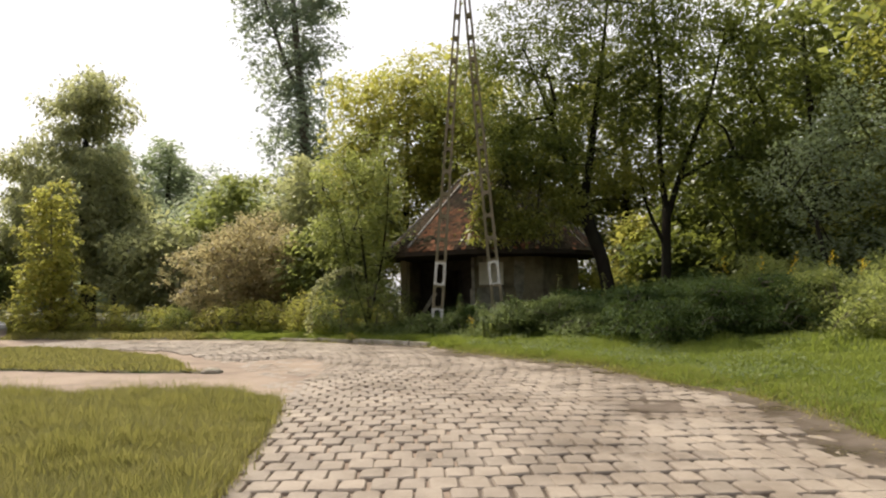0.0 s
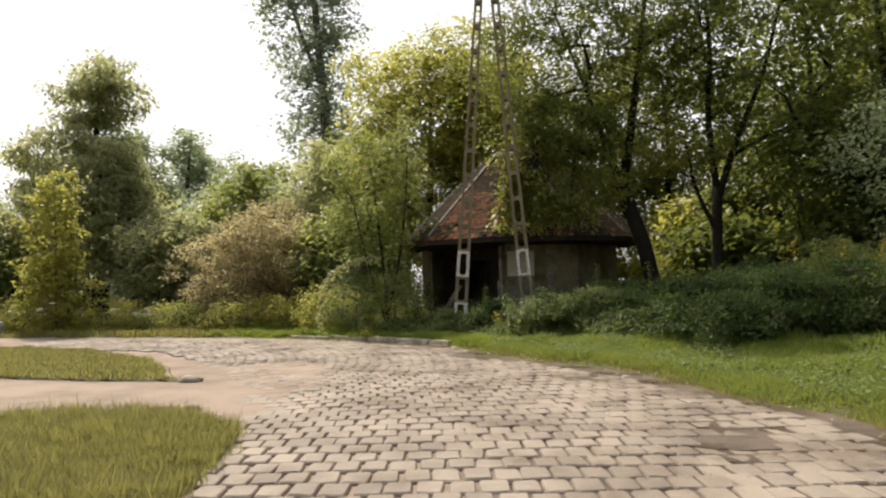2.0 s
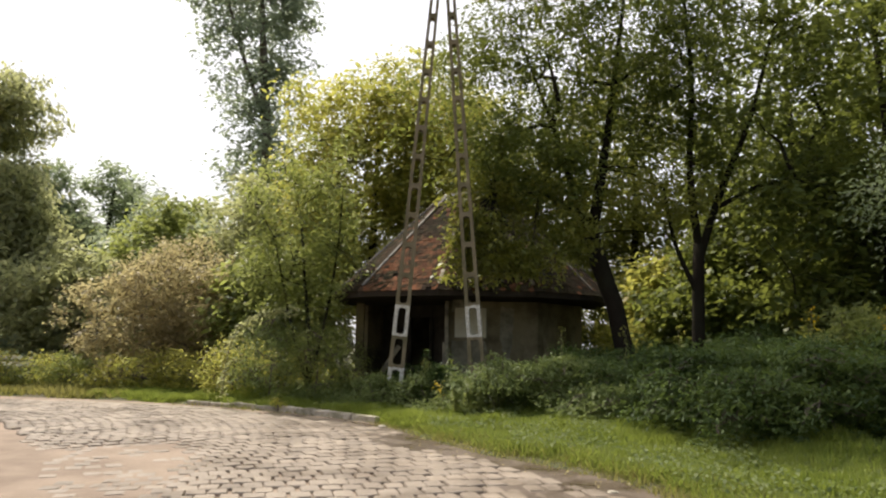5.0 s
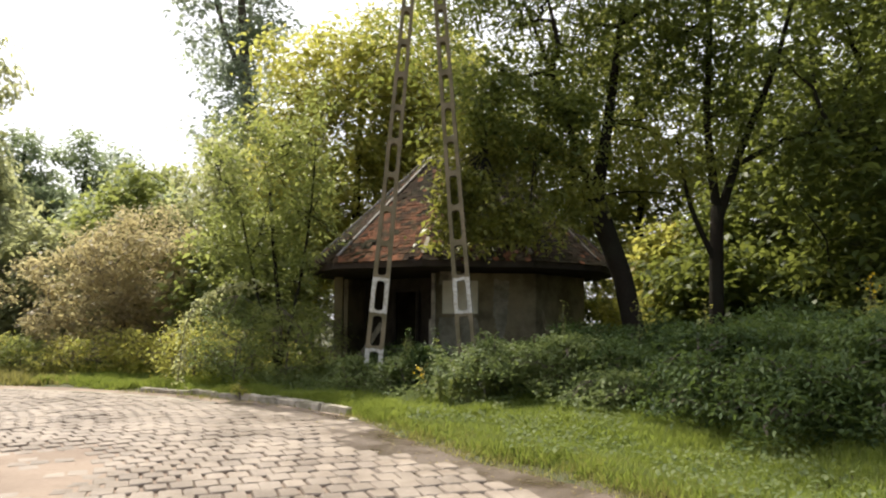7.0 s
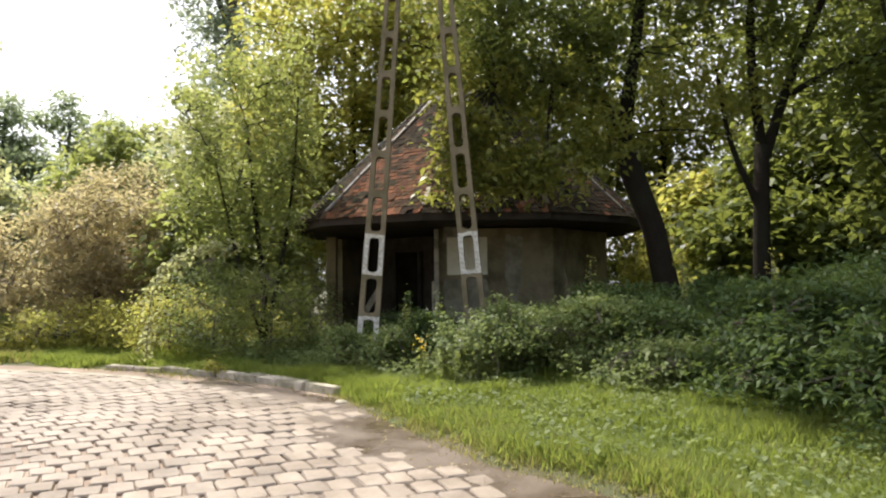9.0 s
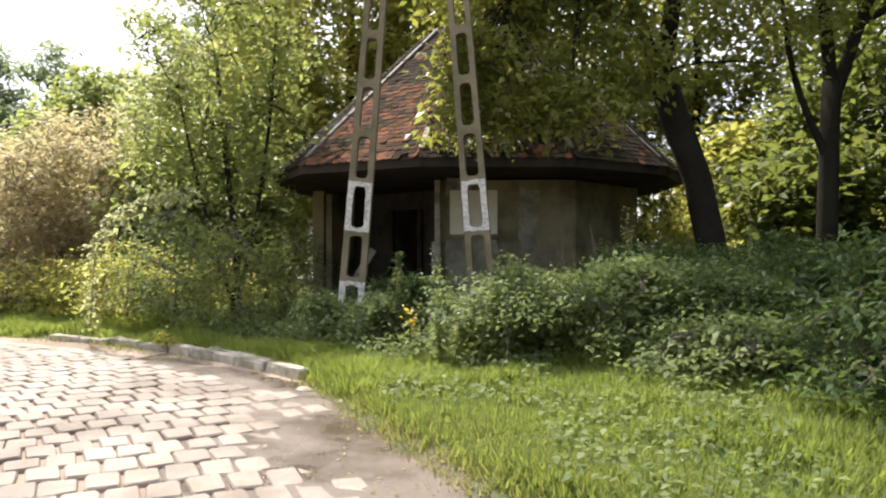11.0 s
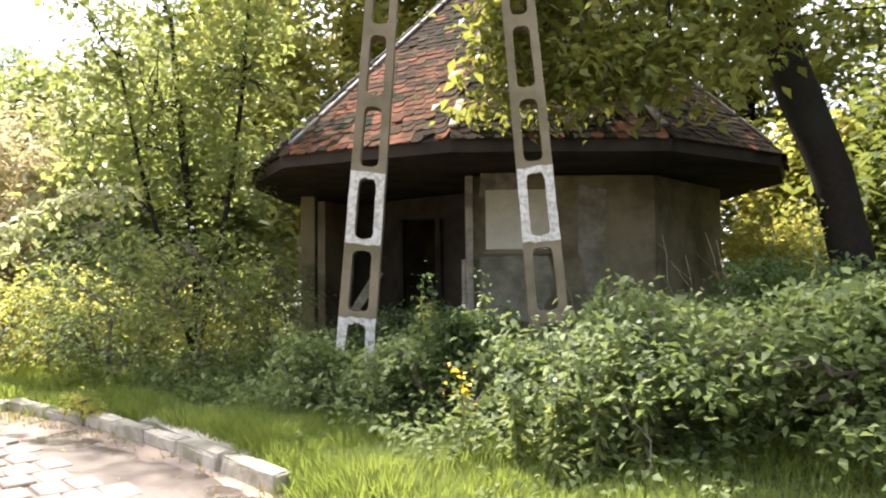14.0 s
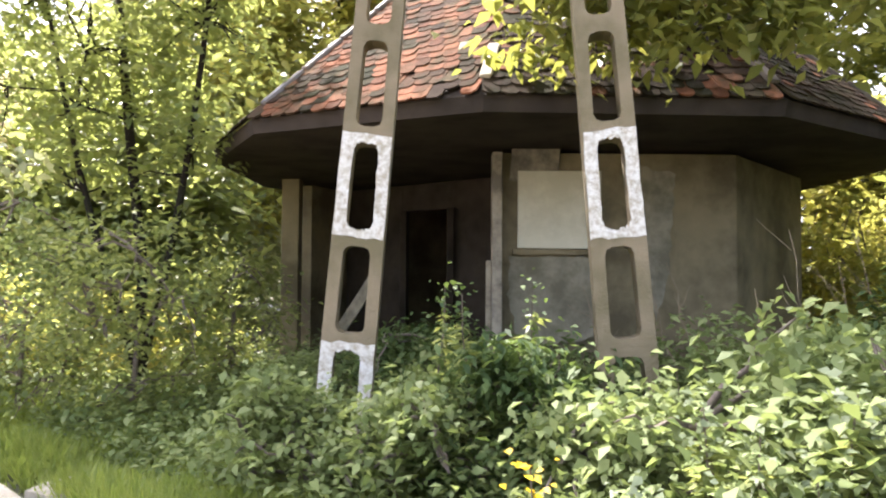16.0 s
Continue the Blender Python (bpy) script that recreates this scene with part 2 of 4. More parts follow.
def blob_points(blob, n, shell=0.55):
    """n places in an uneven ellipsoid (x, y, z, rx, ry, rz), mostly in its outer part."""
    x, y, z, rx, ry, rz = blob
    d = rng.normal(0, 1, (n, 3))
    d /= np.linalg.norm(d, axis=1, keepdims=True)
    ph = rng.uniform(0, 6.28, 6)
    lump = 1 + 0.16 * np.sin(3 * d[:, 0] + 2 * d[:, 2] + ph[0]) + 0.14 * np.sin(5 * d[:, 1] + 4 * d[:, 2] + ph[1]) + 0.1 * np.sin(9 * d[:, 0] - 7 * d[:, 1] + ph[2])
    r = rng.uniform(shell ** 3, 1.0, n) ** (1 / 3) * lump
    return np.array([x, y, z]) + d * r[:, None] * np.array([rx, ry, rz])


def plant(name, label, category, trunk, radii, blobs, leaf, size, per=45, spread=0.35, limbs=5, bark="bark", group="", shell=0.55, twigs=30, slim=0.5, extra=(), flat=0.6, droop=0.25, stems=()):
    """A tree or bush: trunk along a path, limbs into the crown, twigs, and a crown of leaves in clusters. blobs: (x, y, z, rx, ry, rz, clusters)."""
    root = new(name)
    root.location = trunk[0]
    off = Vector(trunk[0])
    tagged(root, label, category, group)
    cl = np.concatenate([blob_points(b[:6], b[6], shell) for b in blobs])
    cl = cl[cl[:, 2] > 0.15]
    v, f = [], []
    tube(v, f, [Vector(p) - off for p in trunk], radii, 10)
    flare = radii[0] * 1.5
    tube(v, f, [Vector((0, 0, -0.25)), Vector((0, 0, 0.05)), Vector(trunk[1]) * 0.12 - off * 0.12 + Vector((0, 0, 0.0))], [flare * 1.15, flare, radii[0] * 0.95], 9)
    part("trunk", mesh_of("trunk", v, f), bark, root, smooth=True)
    for path, r0, r1 in stems:
        v, f = [], []
        path_s = spline(path, 14)
        tube(v, f, [Vector(p) - off for p in path_s], np.linspace(r0, r1, 14), 8)
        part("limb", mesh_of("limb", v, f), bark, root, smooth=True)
    nodes = [Vector(p) for p in trunk[len(trunk) // 2:]] + [Vector(p) for s in stems for p in s[0][1:]]
    top_r = radii[-1]
    for k in range(limbs):
        target = Vector(cl[rng.integers(len(cl))])
        base = min(nodes, key=lambda p: (p - target).length + max(0, p.z - target.z) * 1.5)
        path = bend(base, target, 6, 0.05, 0.14)
        v, f = [], []
        tube(v, f, [p - off for p in path], np.linspace(max(min(top_r * 0.5, 0.065), 0.012), 0.008, len(path)), 6)
        part("limb", mesh_of("limb", v, f), bark, root, smooth=True)
        nodes += path[2:]
    v, f = [], []
    for k in range(min(twigs, len(cl))):
        target = Vector(cl[rng.integers(len(cl))])
        base = min(nodes, key=lambda p: (p - target).length)
        tube(v, f, [p - off for p in bend(base, target, 4, 0.05, 0.3)], [0.014, 0.012, 0.01, 0.007, 0.004], 4)
    if v:
        tagged(part("twig_tangle", mesh_of("twig_tangle", v, f), bark, root), kind="stuff")
    per, size = max(8, int(per * 0.76)), size * 1.1
    c = np.repeat(cl, per, 0) + rng.normal(0, spread, (len(cl) * per, 3)) * np.array([1, 1, 0.62])
    c = c[c[:, 2] > 0.06]
    crown = part("crown", leaf_mesh("crown", c - np.array(off), size, droop, flat, slim), leaf, root)
    tagged(crown, kind="stuff")
    for blob, leafage in extra:
        cl = blob_points(blob[:6], blob[6], 0.2)
        for k in range(5):
            target = Vector(cl[rng.integers(len(cl))])
            base = min(nodes, key=lambda p: (p - target).length + max(0, target.z - p.z))
            v, f = [], []
            tube(v, f, [p - off for p in bend(base, target, 6, 0.04, 0.07)], np.linspace(0.022, 0.005, 7), 5)
            part("limb", mesh_of("limb", v, f), bark, root, smooth=True)
        c = np.repeat(cl, per, 0) + rng.normal(0, spread * 0.8, (len(cl) * per, 3)) * np.array([1, 0.8, 0.7])
        tagged(part("hanging_bough", leaf_mesh("hanging_bough", c - np.array(off), size, 0.5, flat, slim), leafage, root), kind="stuff")
    return root


# ---- plan ----
EDGE = [(5.3, -30), (5.0, -8), (4.95, 3), (4.75, 7.2), (4.1, 9), (3.25, 11.5), (2.45, 12.7), (1.7, 13.5), (0.75, 15.3), (0.15, 16.5), (-0.35, 17.75), (-1.5, 18.85), (-2.85, 19.95), (-5.55, 21.4), (-8, 22.4), (-16, 24.2), (-45, 28)]
EDGE_A = np.array(EDGE)


def edge_distance(x, y):
    """Distance from the road's outer edge, positive on the side of the hut."""
    p = np.stack([np.asarray(x, float), np.asarray(y, float)], -1)
    best = np.full(p.shape[:-1], 1e9)
    sign = np.ones(p.shape[:-1])
    for a, b in zip(EDGE_A[:-1], EDGE_A[1:]):
        d = b - a
        t = np.clip(((p - a) @ d) / (d @ d), 0, 1)
        q = p - a - t[..., None] * d
        r = np.hypot(q[..., 0], q[..., 1])
        s = np.where(d[0] * q[..., 1] - d[1] * q[..., 0] < 0, 1.0, -1.0)
        near = r < best
        best, sign = np.where(near, r, best), np.where(near, s, sign)
    return best * sign


def smooth(a, b, x):
    t = np.clip((x - a) / (b - a), 0, 1)
    return t * t * (3 - 2 * t)


def height(x, y):
    d = edge_distance(x, y)
    lumps = 0.03 * np.sin(1.7 * np.asarray(x) + 0.6) * np.sin(1.3 * np.asarray(y)) + 0.015 * np.sin(4.1 * np.asarray(x) + 2.2 * np.asarray(y))
    return np.where(d > 0, 0.09 * smooth(0, 0.3, d) + 0.38 * smooth(0.6, 4.0, d) + lumps * smooth(0.1, 0.8, d), -0.05 * smooth(0, 0.25, -d))


def ground_z(x, y):
    return float(height(np.array(x), np.array(y)))


def inside(poly, x, y):
    c = np.zeros(np.shape(x), bool)
    for (x0, y0), (x1, y1) in zip(poly, poly[1:] + poly[:1]):
        c ^= ((y0 > y) != (y1 > y)) & (x < (x1 - x0) * (y - y0) / (y1 - y0 + 1e-12) + x0)
    return c


def fine_edge(poly, step=0.25, jitter=0.05, closed=True):
    out = []
    pts = poly + poly[:1] if closed else poly
    for a, b in zip(pts[:-1], pts[1:]):
        a, b = np.array(a, float), np.array(b, float)
        k = max(1, int(min(np.hypot(*(b - a)) / step, 60)))
        for i in range(k):
            out.append(tuple(a + (b - a) * i / k + rng.normal(0, jitter, 2)))
    return out


# ---- ground, road, islands ----
xs = np.concatenate([-np.geomspace(600, 19, 16), np.arange(-18, 13, 0.3), np.geomspace(13.5, 600, 16)])
ys = np.concatenate([-np.geomspace(600, 9, 12), np.arange(-8, 30, 0.3), np.geomspace(31, 900, 16)])
gx, gy = np.meshgrid(xs, ys)
gz = height(gx, gy)
nx, ny = len(xs), len(ys)
gv = np.stack([gx, gy, gz], -1).reshape(-1, 3)
gf = [(j * nx + i, j * nx + i + 1, (j + 1) * nx + i + 1, (j + 1) * nx + i) for j in range(ny - 1) for i in range(nx - 1)]
ground = part("ground", mesh_of("ground", gv, gf), "soil", smooth=True)
tagged(ground, "mossy dark soil under grass and weeds", "ground", kind="structure")


def sheet(name, poly, z, material, label, category, dome=0.0):
    bm = bmesh.new()
    vs = [bm.verts.new((x, y, z)) for x, y in poly]
    face = bm.faces.new(vs)
    bm.normal_update()
    if face.normal.z < 0:
        bmesh.ops.reverse_faces(bm, faces=[face])
    bmesh.ops.triangulate(bm, faces=bm.faces[:])
    return tagged(part(name, bm, material), label, category, kind="structure")


road_poly = fine_edge([(x - 0.02, y) for x, y in EDGE], 0.2, 0.05, False) + [(-45, 28), (-45, 8), (-30, -30)]
road = sheet("road", road_poly, 0.0, "sand", "sandy cobbled road curving past the hut", "road")
MUD = [(5.15, -6), (5.1, 3), (4.9, 7.4), (4.25, 9.2), (3.4, 11.6), (2.6, 12.9), (1.85, 13.7), (0.9, 15.4), (0.3, 16.6), (-0.45, 17.5), (-1.7, 18.6), (-2.95, 19.65), (-3.1, 19.2), (-1.8, 17.2), (-1.2, 15.8), (-0.6, 14.2), (0.1, 12.9), (0.4, 11.6), (0.5, 10.2), (0.9, 9.2), (0.7, 7.6), (0.9, 5.4), (0.6, 3), (0.7, -6)]
tagged(sheet("mud_strip", fine_edge(MUD, 0.15, 0.05), 0.006, "mud", "damp brown mud along the road's edge", "mud"))
for px, py, ex_, ey_ in ((2.2, 10.7, 0.8, 1.25), (3.35, 6.7, 0.8, 0.9), (3.7, 4.2, 0.5, 0.9)):
    outline = [(px + ex_ * (1 + 0.2 * math.sin(3 * w + px)) * math.cos(w), py + ey_ * (1 + 0.18 * math.sin(2 * w + py)) * math.sin(w)) for w in np.linspace(0, 2 * math.pi, 26)[:-1]]
    sheet("mud_patch", fine_edge(outline, 0.1, 0.03), 0.015, "mud", "wet brown mud filling a dip between the setts", "mud")
ISLAND_1 = [(-0.9, -6), (-1.0, 0.5), (-1.15, 2.5), (-1.35, 4.0), (-1.6, 5.6), (-1.85, 6.7), (-2.2, 7.1), (-2.8, 7.45), (-4.2, 7.35), (-6.3, 7.15), (-9, 6.8), (-20, 5.8), (-20, -6)]
ISLAND_2 = [(-4.45, 11.1), (-5.0, 11.5), (-5.4, 12.4), (-7.0, 14.8), (-10, 17.5), (-18, 20.5), (-30, 22.5), (-30, 16), (-16, 13.6), (-9.5, 12.2), (-6.2, 11.3)]


def island(name, poly, label):
    bm = bmesh.new()
    ring = fine_edge(poly, 0.2, 0.03)
    cx, cy = np.mean([p[0] for p in poly]), np.mean([p[1] for p in poly])
    a = [bm.verts.new((x, y, 0.002)) for x, y in ring]
    b = [bm.verts.new((x + (cx - x) * 0.02, y + (cy - y) * 0.02, 0.05)) for x, y in ring]
    for i in range(len(a)):
        j = (i + 1) % len(a)
        bm.faces.new((a[i], a[j], b[j], b[i]))
    bmesh.ops.triangulate(bm, faces=[bm.faces.new(b)])
    bmesh.ops.recalc_face_normals(bm, faces=bm.faces[:])
    return tagged(part(name, bm, "soil"), label, "ground", kind="structure")


island("ground_island_1", ISLAND_1, "low grassy island beside the cobbled road")
island("ground_island_2", ISLAND_2, "narrow grassy tongue between two road arms")

# ---- hut ----
HC, HR, EAVE = Vector((1.85, 24.6, 0)), 4.3, 2.98
APEX_Z, CAP_R = 6.08, 1.1
EAVE_CORNERS = [(0.84, 20.42), (3.3, 20.55), (5.05, 21.75), (5.9, 23.5), (5.9, 25.9), (4.5, 27.9), (1.7, 28.6), (-0.9, 27.6), (-2.25, 25.4), (-2.2, 23.05), (-1.27, 21.36)]
SIDES = len(EAVE_CORNERS)
hut = new("hut")
hut.location = (HC.x, HC.y, 0.4)
tagged(hut, "abandoned many-sided plaster hut with mossy tiled roof", "hut")
HO = Vector(hut.location)


def ring_point(k, r, z):
    c = Vector((*EAVE_CORNERS[k % SIDES], 0)) - HC
    return HC + c * (r / HR) + Vector((0, 0, z)) - HO


WALL = [(1.1, 22.15), (3.55, 22.2), (5.08, 23.95), (5.0, 26.2), (3.5, 27.6), (0.8, 27.6), (-0.8, 26.7), (-1.6, 25.0)]


def wall_panel(p, q, z0, z1, thick, material, parent, name="wall", label=""):
    p, q = Vector((*p, 0)), Vector((*q, 0))
    d = (q - p)
    n = Vector((-d.y, d.x, 0)).normalized()
    m = Matrix.Translation((p + q) / 2 - HO + Vector((0, 0, (z0 + z1) / 2)) + n * thick / 2) @ Matrix.Rotation(math.atan2(d.y, d.x), 4, "Z")
    bm = bmesh.new()
    box(bm, (d.length, thick, z1 - z0), m, 0.012)
    return part(name, bm, material, parent, label)


for k in range(7):
    wall_panel(WALL[k], WALL[k + 1], 0.25, 2.82, 0.22, "plaster", hut)
# porch: floor, pillar, set-back wall with a doorway
bm = bmesh.new()
vs = [bm.verts.new(Vector((x, y, 0.5)) - HO) for x, y in WALL]
low = [bm.verts.new(Vector((x, y, 0.2)) - HO) for x, y in WALL]
bm.faces.new(vs)
for i in range(8):
    bm.faces.new((low[i], low[(i + 1) % 8], vs[(i + 1) % 8], vs[i]))
bmesh.ops.recalc_face_normals(bm, faces=bm.faces[:])
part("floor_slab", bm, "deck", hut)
bm = bmesh.new()
box(bm, (0.24, 0.24, 2.5), Matrix.Translation(Vector((-1.6, 24.55, 1.6)) - HO), 0.015)
part("pillar", bm, "plaster", hut)
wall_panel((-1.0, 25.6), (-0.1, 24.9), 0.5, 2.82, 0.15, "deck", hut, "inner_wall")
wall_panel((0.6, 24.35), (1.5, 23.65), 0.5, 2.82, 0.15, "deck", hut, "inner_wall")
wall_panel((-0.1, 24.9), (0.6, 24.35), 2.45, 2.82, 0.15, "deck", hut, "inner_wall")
for x, y in ((-0.08, 24.82), (0.58, 24.3)):
    bm = bmesh.new()
    box(bm, (0.09, 0.14, 1.95), Matrix.Translation(Vector((x, y, 1.475)) - HO), 0.008)
    part("door_frame", bm, "deck", hut)
bm = bmesh.new()
box(bm, (0.10, 0.26, 2.3), Matrix.Translation(Vector((1.06, 22.1, 1.65)) - HO), 0.01)
part("corner_post", bm, "frame", hut, "pale weathered timber post")
bm = bmesh.new()
box(bm, (0.05, 0.12, 1.2), Matrix.Translation(Vector((0.98, 22.1, 1.1)) - HO), 0.008)
part("corner_post", bm, "frame", hut)
# boarded window
bm = bmesh.new()
box(bm, (0.86, 0.03, 0.80), Matrix.Translation(Vector((1.71, 22.136, 2.23)) - HO), 0.008)
board = part("window_board", bm, "pale", hut, "pale cream board covering a window")
bm = bmesh.new()
box(bm, (0.95, 0.05, 0.06), Matrix.Translation(Vector((1.70, 22.13, 1.79)) - HO), 0.012)
part("window_sill", bm, "plaster", hut)
bm = bmesh.new()
box(bm, (0.5, 0.02, 0.42), Matrix.Translation(Vector((1.46, 22.143, 2.72)) - HO) @ Matrix.Rotation(0.08, 4, "Y"), 0.006)
part("plaster_patch", bm, "frame", hut)
def flake(outline, y, material, name):
    bm = bmesh.new()
    ring = fine_edge(outline, 0.06, 0.012)
    face = bm.faces.new([bm.verts.new(Vector((px, y, pz)) - HO) for px, pz in ring])
    ext = bmesh.ops.extrude_face_region(bm, geom=[face])
    bmesh.ops.translate(bm, verts=[g for g in ext["geom"] if isinstance(g, bmesh.types.BMVert)], vec=(0, 0.012, 0))
    bmesh.ops.recalc_face_normals(bm, faces=bm.faces[:])
    part(name, bm, material, hut)


flake([(1.2, 1.74), (2.1, 1.74), (2.2, 1.4), (2.0, 0.9), (1.3, 0.8), (1.18, 1.3)], 22.135, "flaked", "plaster_patch")
flake([(2.55, 2.7), (2.9, 2.6), (2.85, 1.6), (2.7, 1.1), (2.5, 1.8)], 22.15, "flaked", "plaster_patch")
# roof
SLOPE = (APEX_Z - EAVE) / (HR - CAP_R)
bm = bmesh.new()
top = [bm.verts.new(ring_point(k, CAP_R, APEX_Z)) for k in range(SIDES)]
rim = [bm.verts.new(ring_point(k, HR, EAVE)) for k in range(SIDES)]
low = [bm.verts.new(ring_point(k, HR - 0.03, EAVE - 0.13)) for k in range(SIDES)]
inn = [bm.verts.new(ring_point(k, 2.2, EAVE - 0.12)) for k in range(SIDES)]
for k in range(SIDES):
    j = (k + 1) % SIDES
    bm.faces.new((rim[k], rim[j], top[j], top[k]))
    bm.faces.new((low[k], low[j], rim[j], rim[k]))
    bm.faces.new((inn[k], inn[j], low[j], low[k]))
bm.faces.new(top), bm.faces.new(inn[::-1])
bmesh.ops.recalc_face_normals(bm, faces=bm.faces[:])
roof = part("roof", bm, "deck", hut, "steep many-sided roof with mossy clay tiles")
bm = bmesh.new()
bmesh.ops.create_cone(bm, cap_ends=True, segments=SIDES, radius1=1.1, radius2=1.02, depth=0.12, matrix=Matrix.Translation(Vector((HC.x, HC.y, APEX_Z + 0.07)) - HO))
part("roof_cap", bm, "tin", hut)
for k in (-2, -1, 0, 1, 2, 3):
    a, b = ring_point(k, HR * 0.965, EAVE + HR * 0.035 * SLOPE), ring_point(k, CAP_R, APEX_Z)
    n = 7
    for i in range(n):
        if (k in (0, 1) and i in (1, 4)) or (k == 0 and i == 2):
            continue
        p, q = a.lerp(b, i / n), a.lerp(b, (i + 0.93) / n)
        d = q - p
        side = Vector((-d.y, d.x, 0)).normalized()
        up = side.cross(d).normalized()
        up = -up if up.z < 0 else up
        m = Matrix.Translation((p + q) / 2 + up * 0.04) @ Matrix((d.normalized(), side, up)).transposed().to_4x4()
        bm = bmesh.new()
        box(bm, (d.length, 0.10, 0.05), m, 0.018)
        part("hip_cap", bm, "kerb" if (k, i) == (0, 0) else "tin", roof)

# ---- roof tiles ----
def tile_mesh(seed):
    r = random.Random(seed)
    w, l, t = 0.069, 0.25, 0.015
    outline = [(-w, l), (-w, 0.04), (-w * 0.6, 0.008), (0, 0), (w * 0.6, 0.008), (w, 0.04), (w, l)]
    outline = [(x + r.uniform(-0.003, 0.003), y + r.uniform(-0.006, 0.004)) for x, y in outline]
    v = [(x, y, t) for x, y in outline] + [(x, y, 0) for x, y in outline]
    n = len(outline)
    f = [tuple(range(n - 1, -1, -1))] + [(i, i + 1, n + i + 1, n + i) for i in range(n - 1)]
    return v, f


tile_kinds = [tile_mesh(s) for s in range(5)]
tile_meshes = [mesh_of("tile", *k) for k in tile_kinds]
for me in tile_meshes:
    me.materials.append(M["tile"])
shaded_mossy_meshes = [mesh_of("tile", *k) for k in tile_kinds]
for me in shaded_mossy_meshes:
    me.materials.append(M["shaded_mossy_tile"])
rest = {"tile": ([], []), "shaded_mossy_tile": ([], [])}
for facet in (0, -1, 1, -2, 2):
    a, b = ring_point(facet, HR + 0.05, EAVE - 0.02), ring_point(facet + 1, HR + 0.05, EAVE - 0.02)
    ta, tb = ring_point(facet, CAP_R, APEX_Z), ring_point(facet + 1, CAP_R, APEX_Z)
    ex = (b - a).normalized()
    ey = ((ta + tb) / 2 - (a + b) / 2)
    rise = ey.length
    ey.normalize()
    ez = ex.cross(ey)
    half0, half1 = (b - a).length / 2, (tb - ta).length / 2
    row, y = 0, 0.0
    count = 0
    while y < rise - 0.3:
        half = half0 + (half1 - half0) * (y / rise)
        x = -half + 0.08 + (0.071 if row % 2 else 0)
        while x < half - 0.06:
            if random.random() > 0.055:
                p = (a + b) / 2 + ex * (x + random.uniform(-0.006, 0.006)) + ey * (y + random.uniform(-0.012, 0.012)) + ez * (0.012 + random.uniform(0, 0.008))
                rot = Matrix((ex, ey, ez)).transposed().to_4x4() @ Matrix.Rotation(-0.07 + random.uniform(-0.02, 0.02), 4, "X") @ Matrix.Rotation(random.uniform(-0.09, 0.09), 4, "Z")
                m = Matrix.Translation(p) @ rot
                kind = random.randrange(5)
                # redder tiles low on the lit facet; the darker kind paints shade elsewhere
                red = random.random() < (0.8 if facet == -1 and y < rise * 0.5 else 0.25 if facet == -1 else 0.12 if facet == 0 and y < 0.9 else 0.06)
                if facet in (0, -1) and count < 150:
                    ob = new("tile", (tile_meshes if red else shaded_mossy_meshes)[kind])
                    ob.parent, ob.matrix_basis = roof, m
                    count += 1
                else:
                    v, f = tile_kinds[kind]
                    rest_v, rest_f = rest["tile" if red else "shaded_mossy_tile"]
                    o = len(rest_v)
                    rest_v += [m @ Vector(q) for q in v]
                    rest_f += [tuple(o + i for i in g) for g in f]
            x += 0.142
        row += 1
        y += 0.12
for material, (v, f) in rest.items():
    tagged(part("upper_tiles", mesh_of("upper_tiles", v, f), material, roof), kind="stuff")
bm = bmesh.new()
box(bm, (0.05, 0.14, 1.5), look((0, 0, 0), (0.55, -0.1, 0.85)))
plank = part("plank", bm, "frame")
plank.location = (-0.75, 24.0, 0.95)
tagged(plank, "grey board leaning inside the open porch", "plank")


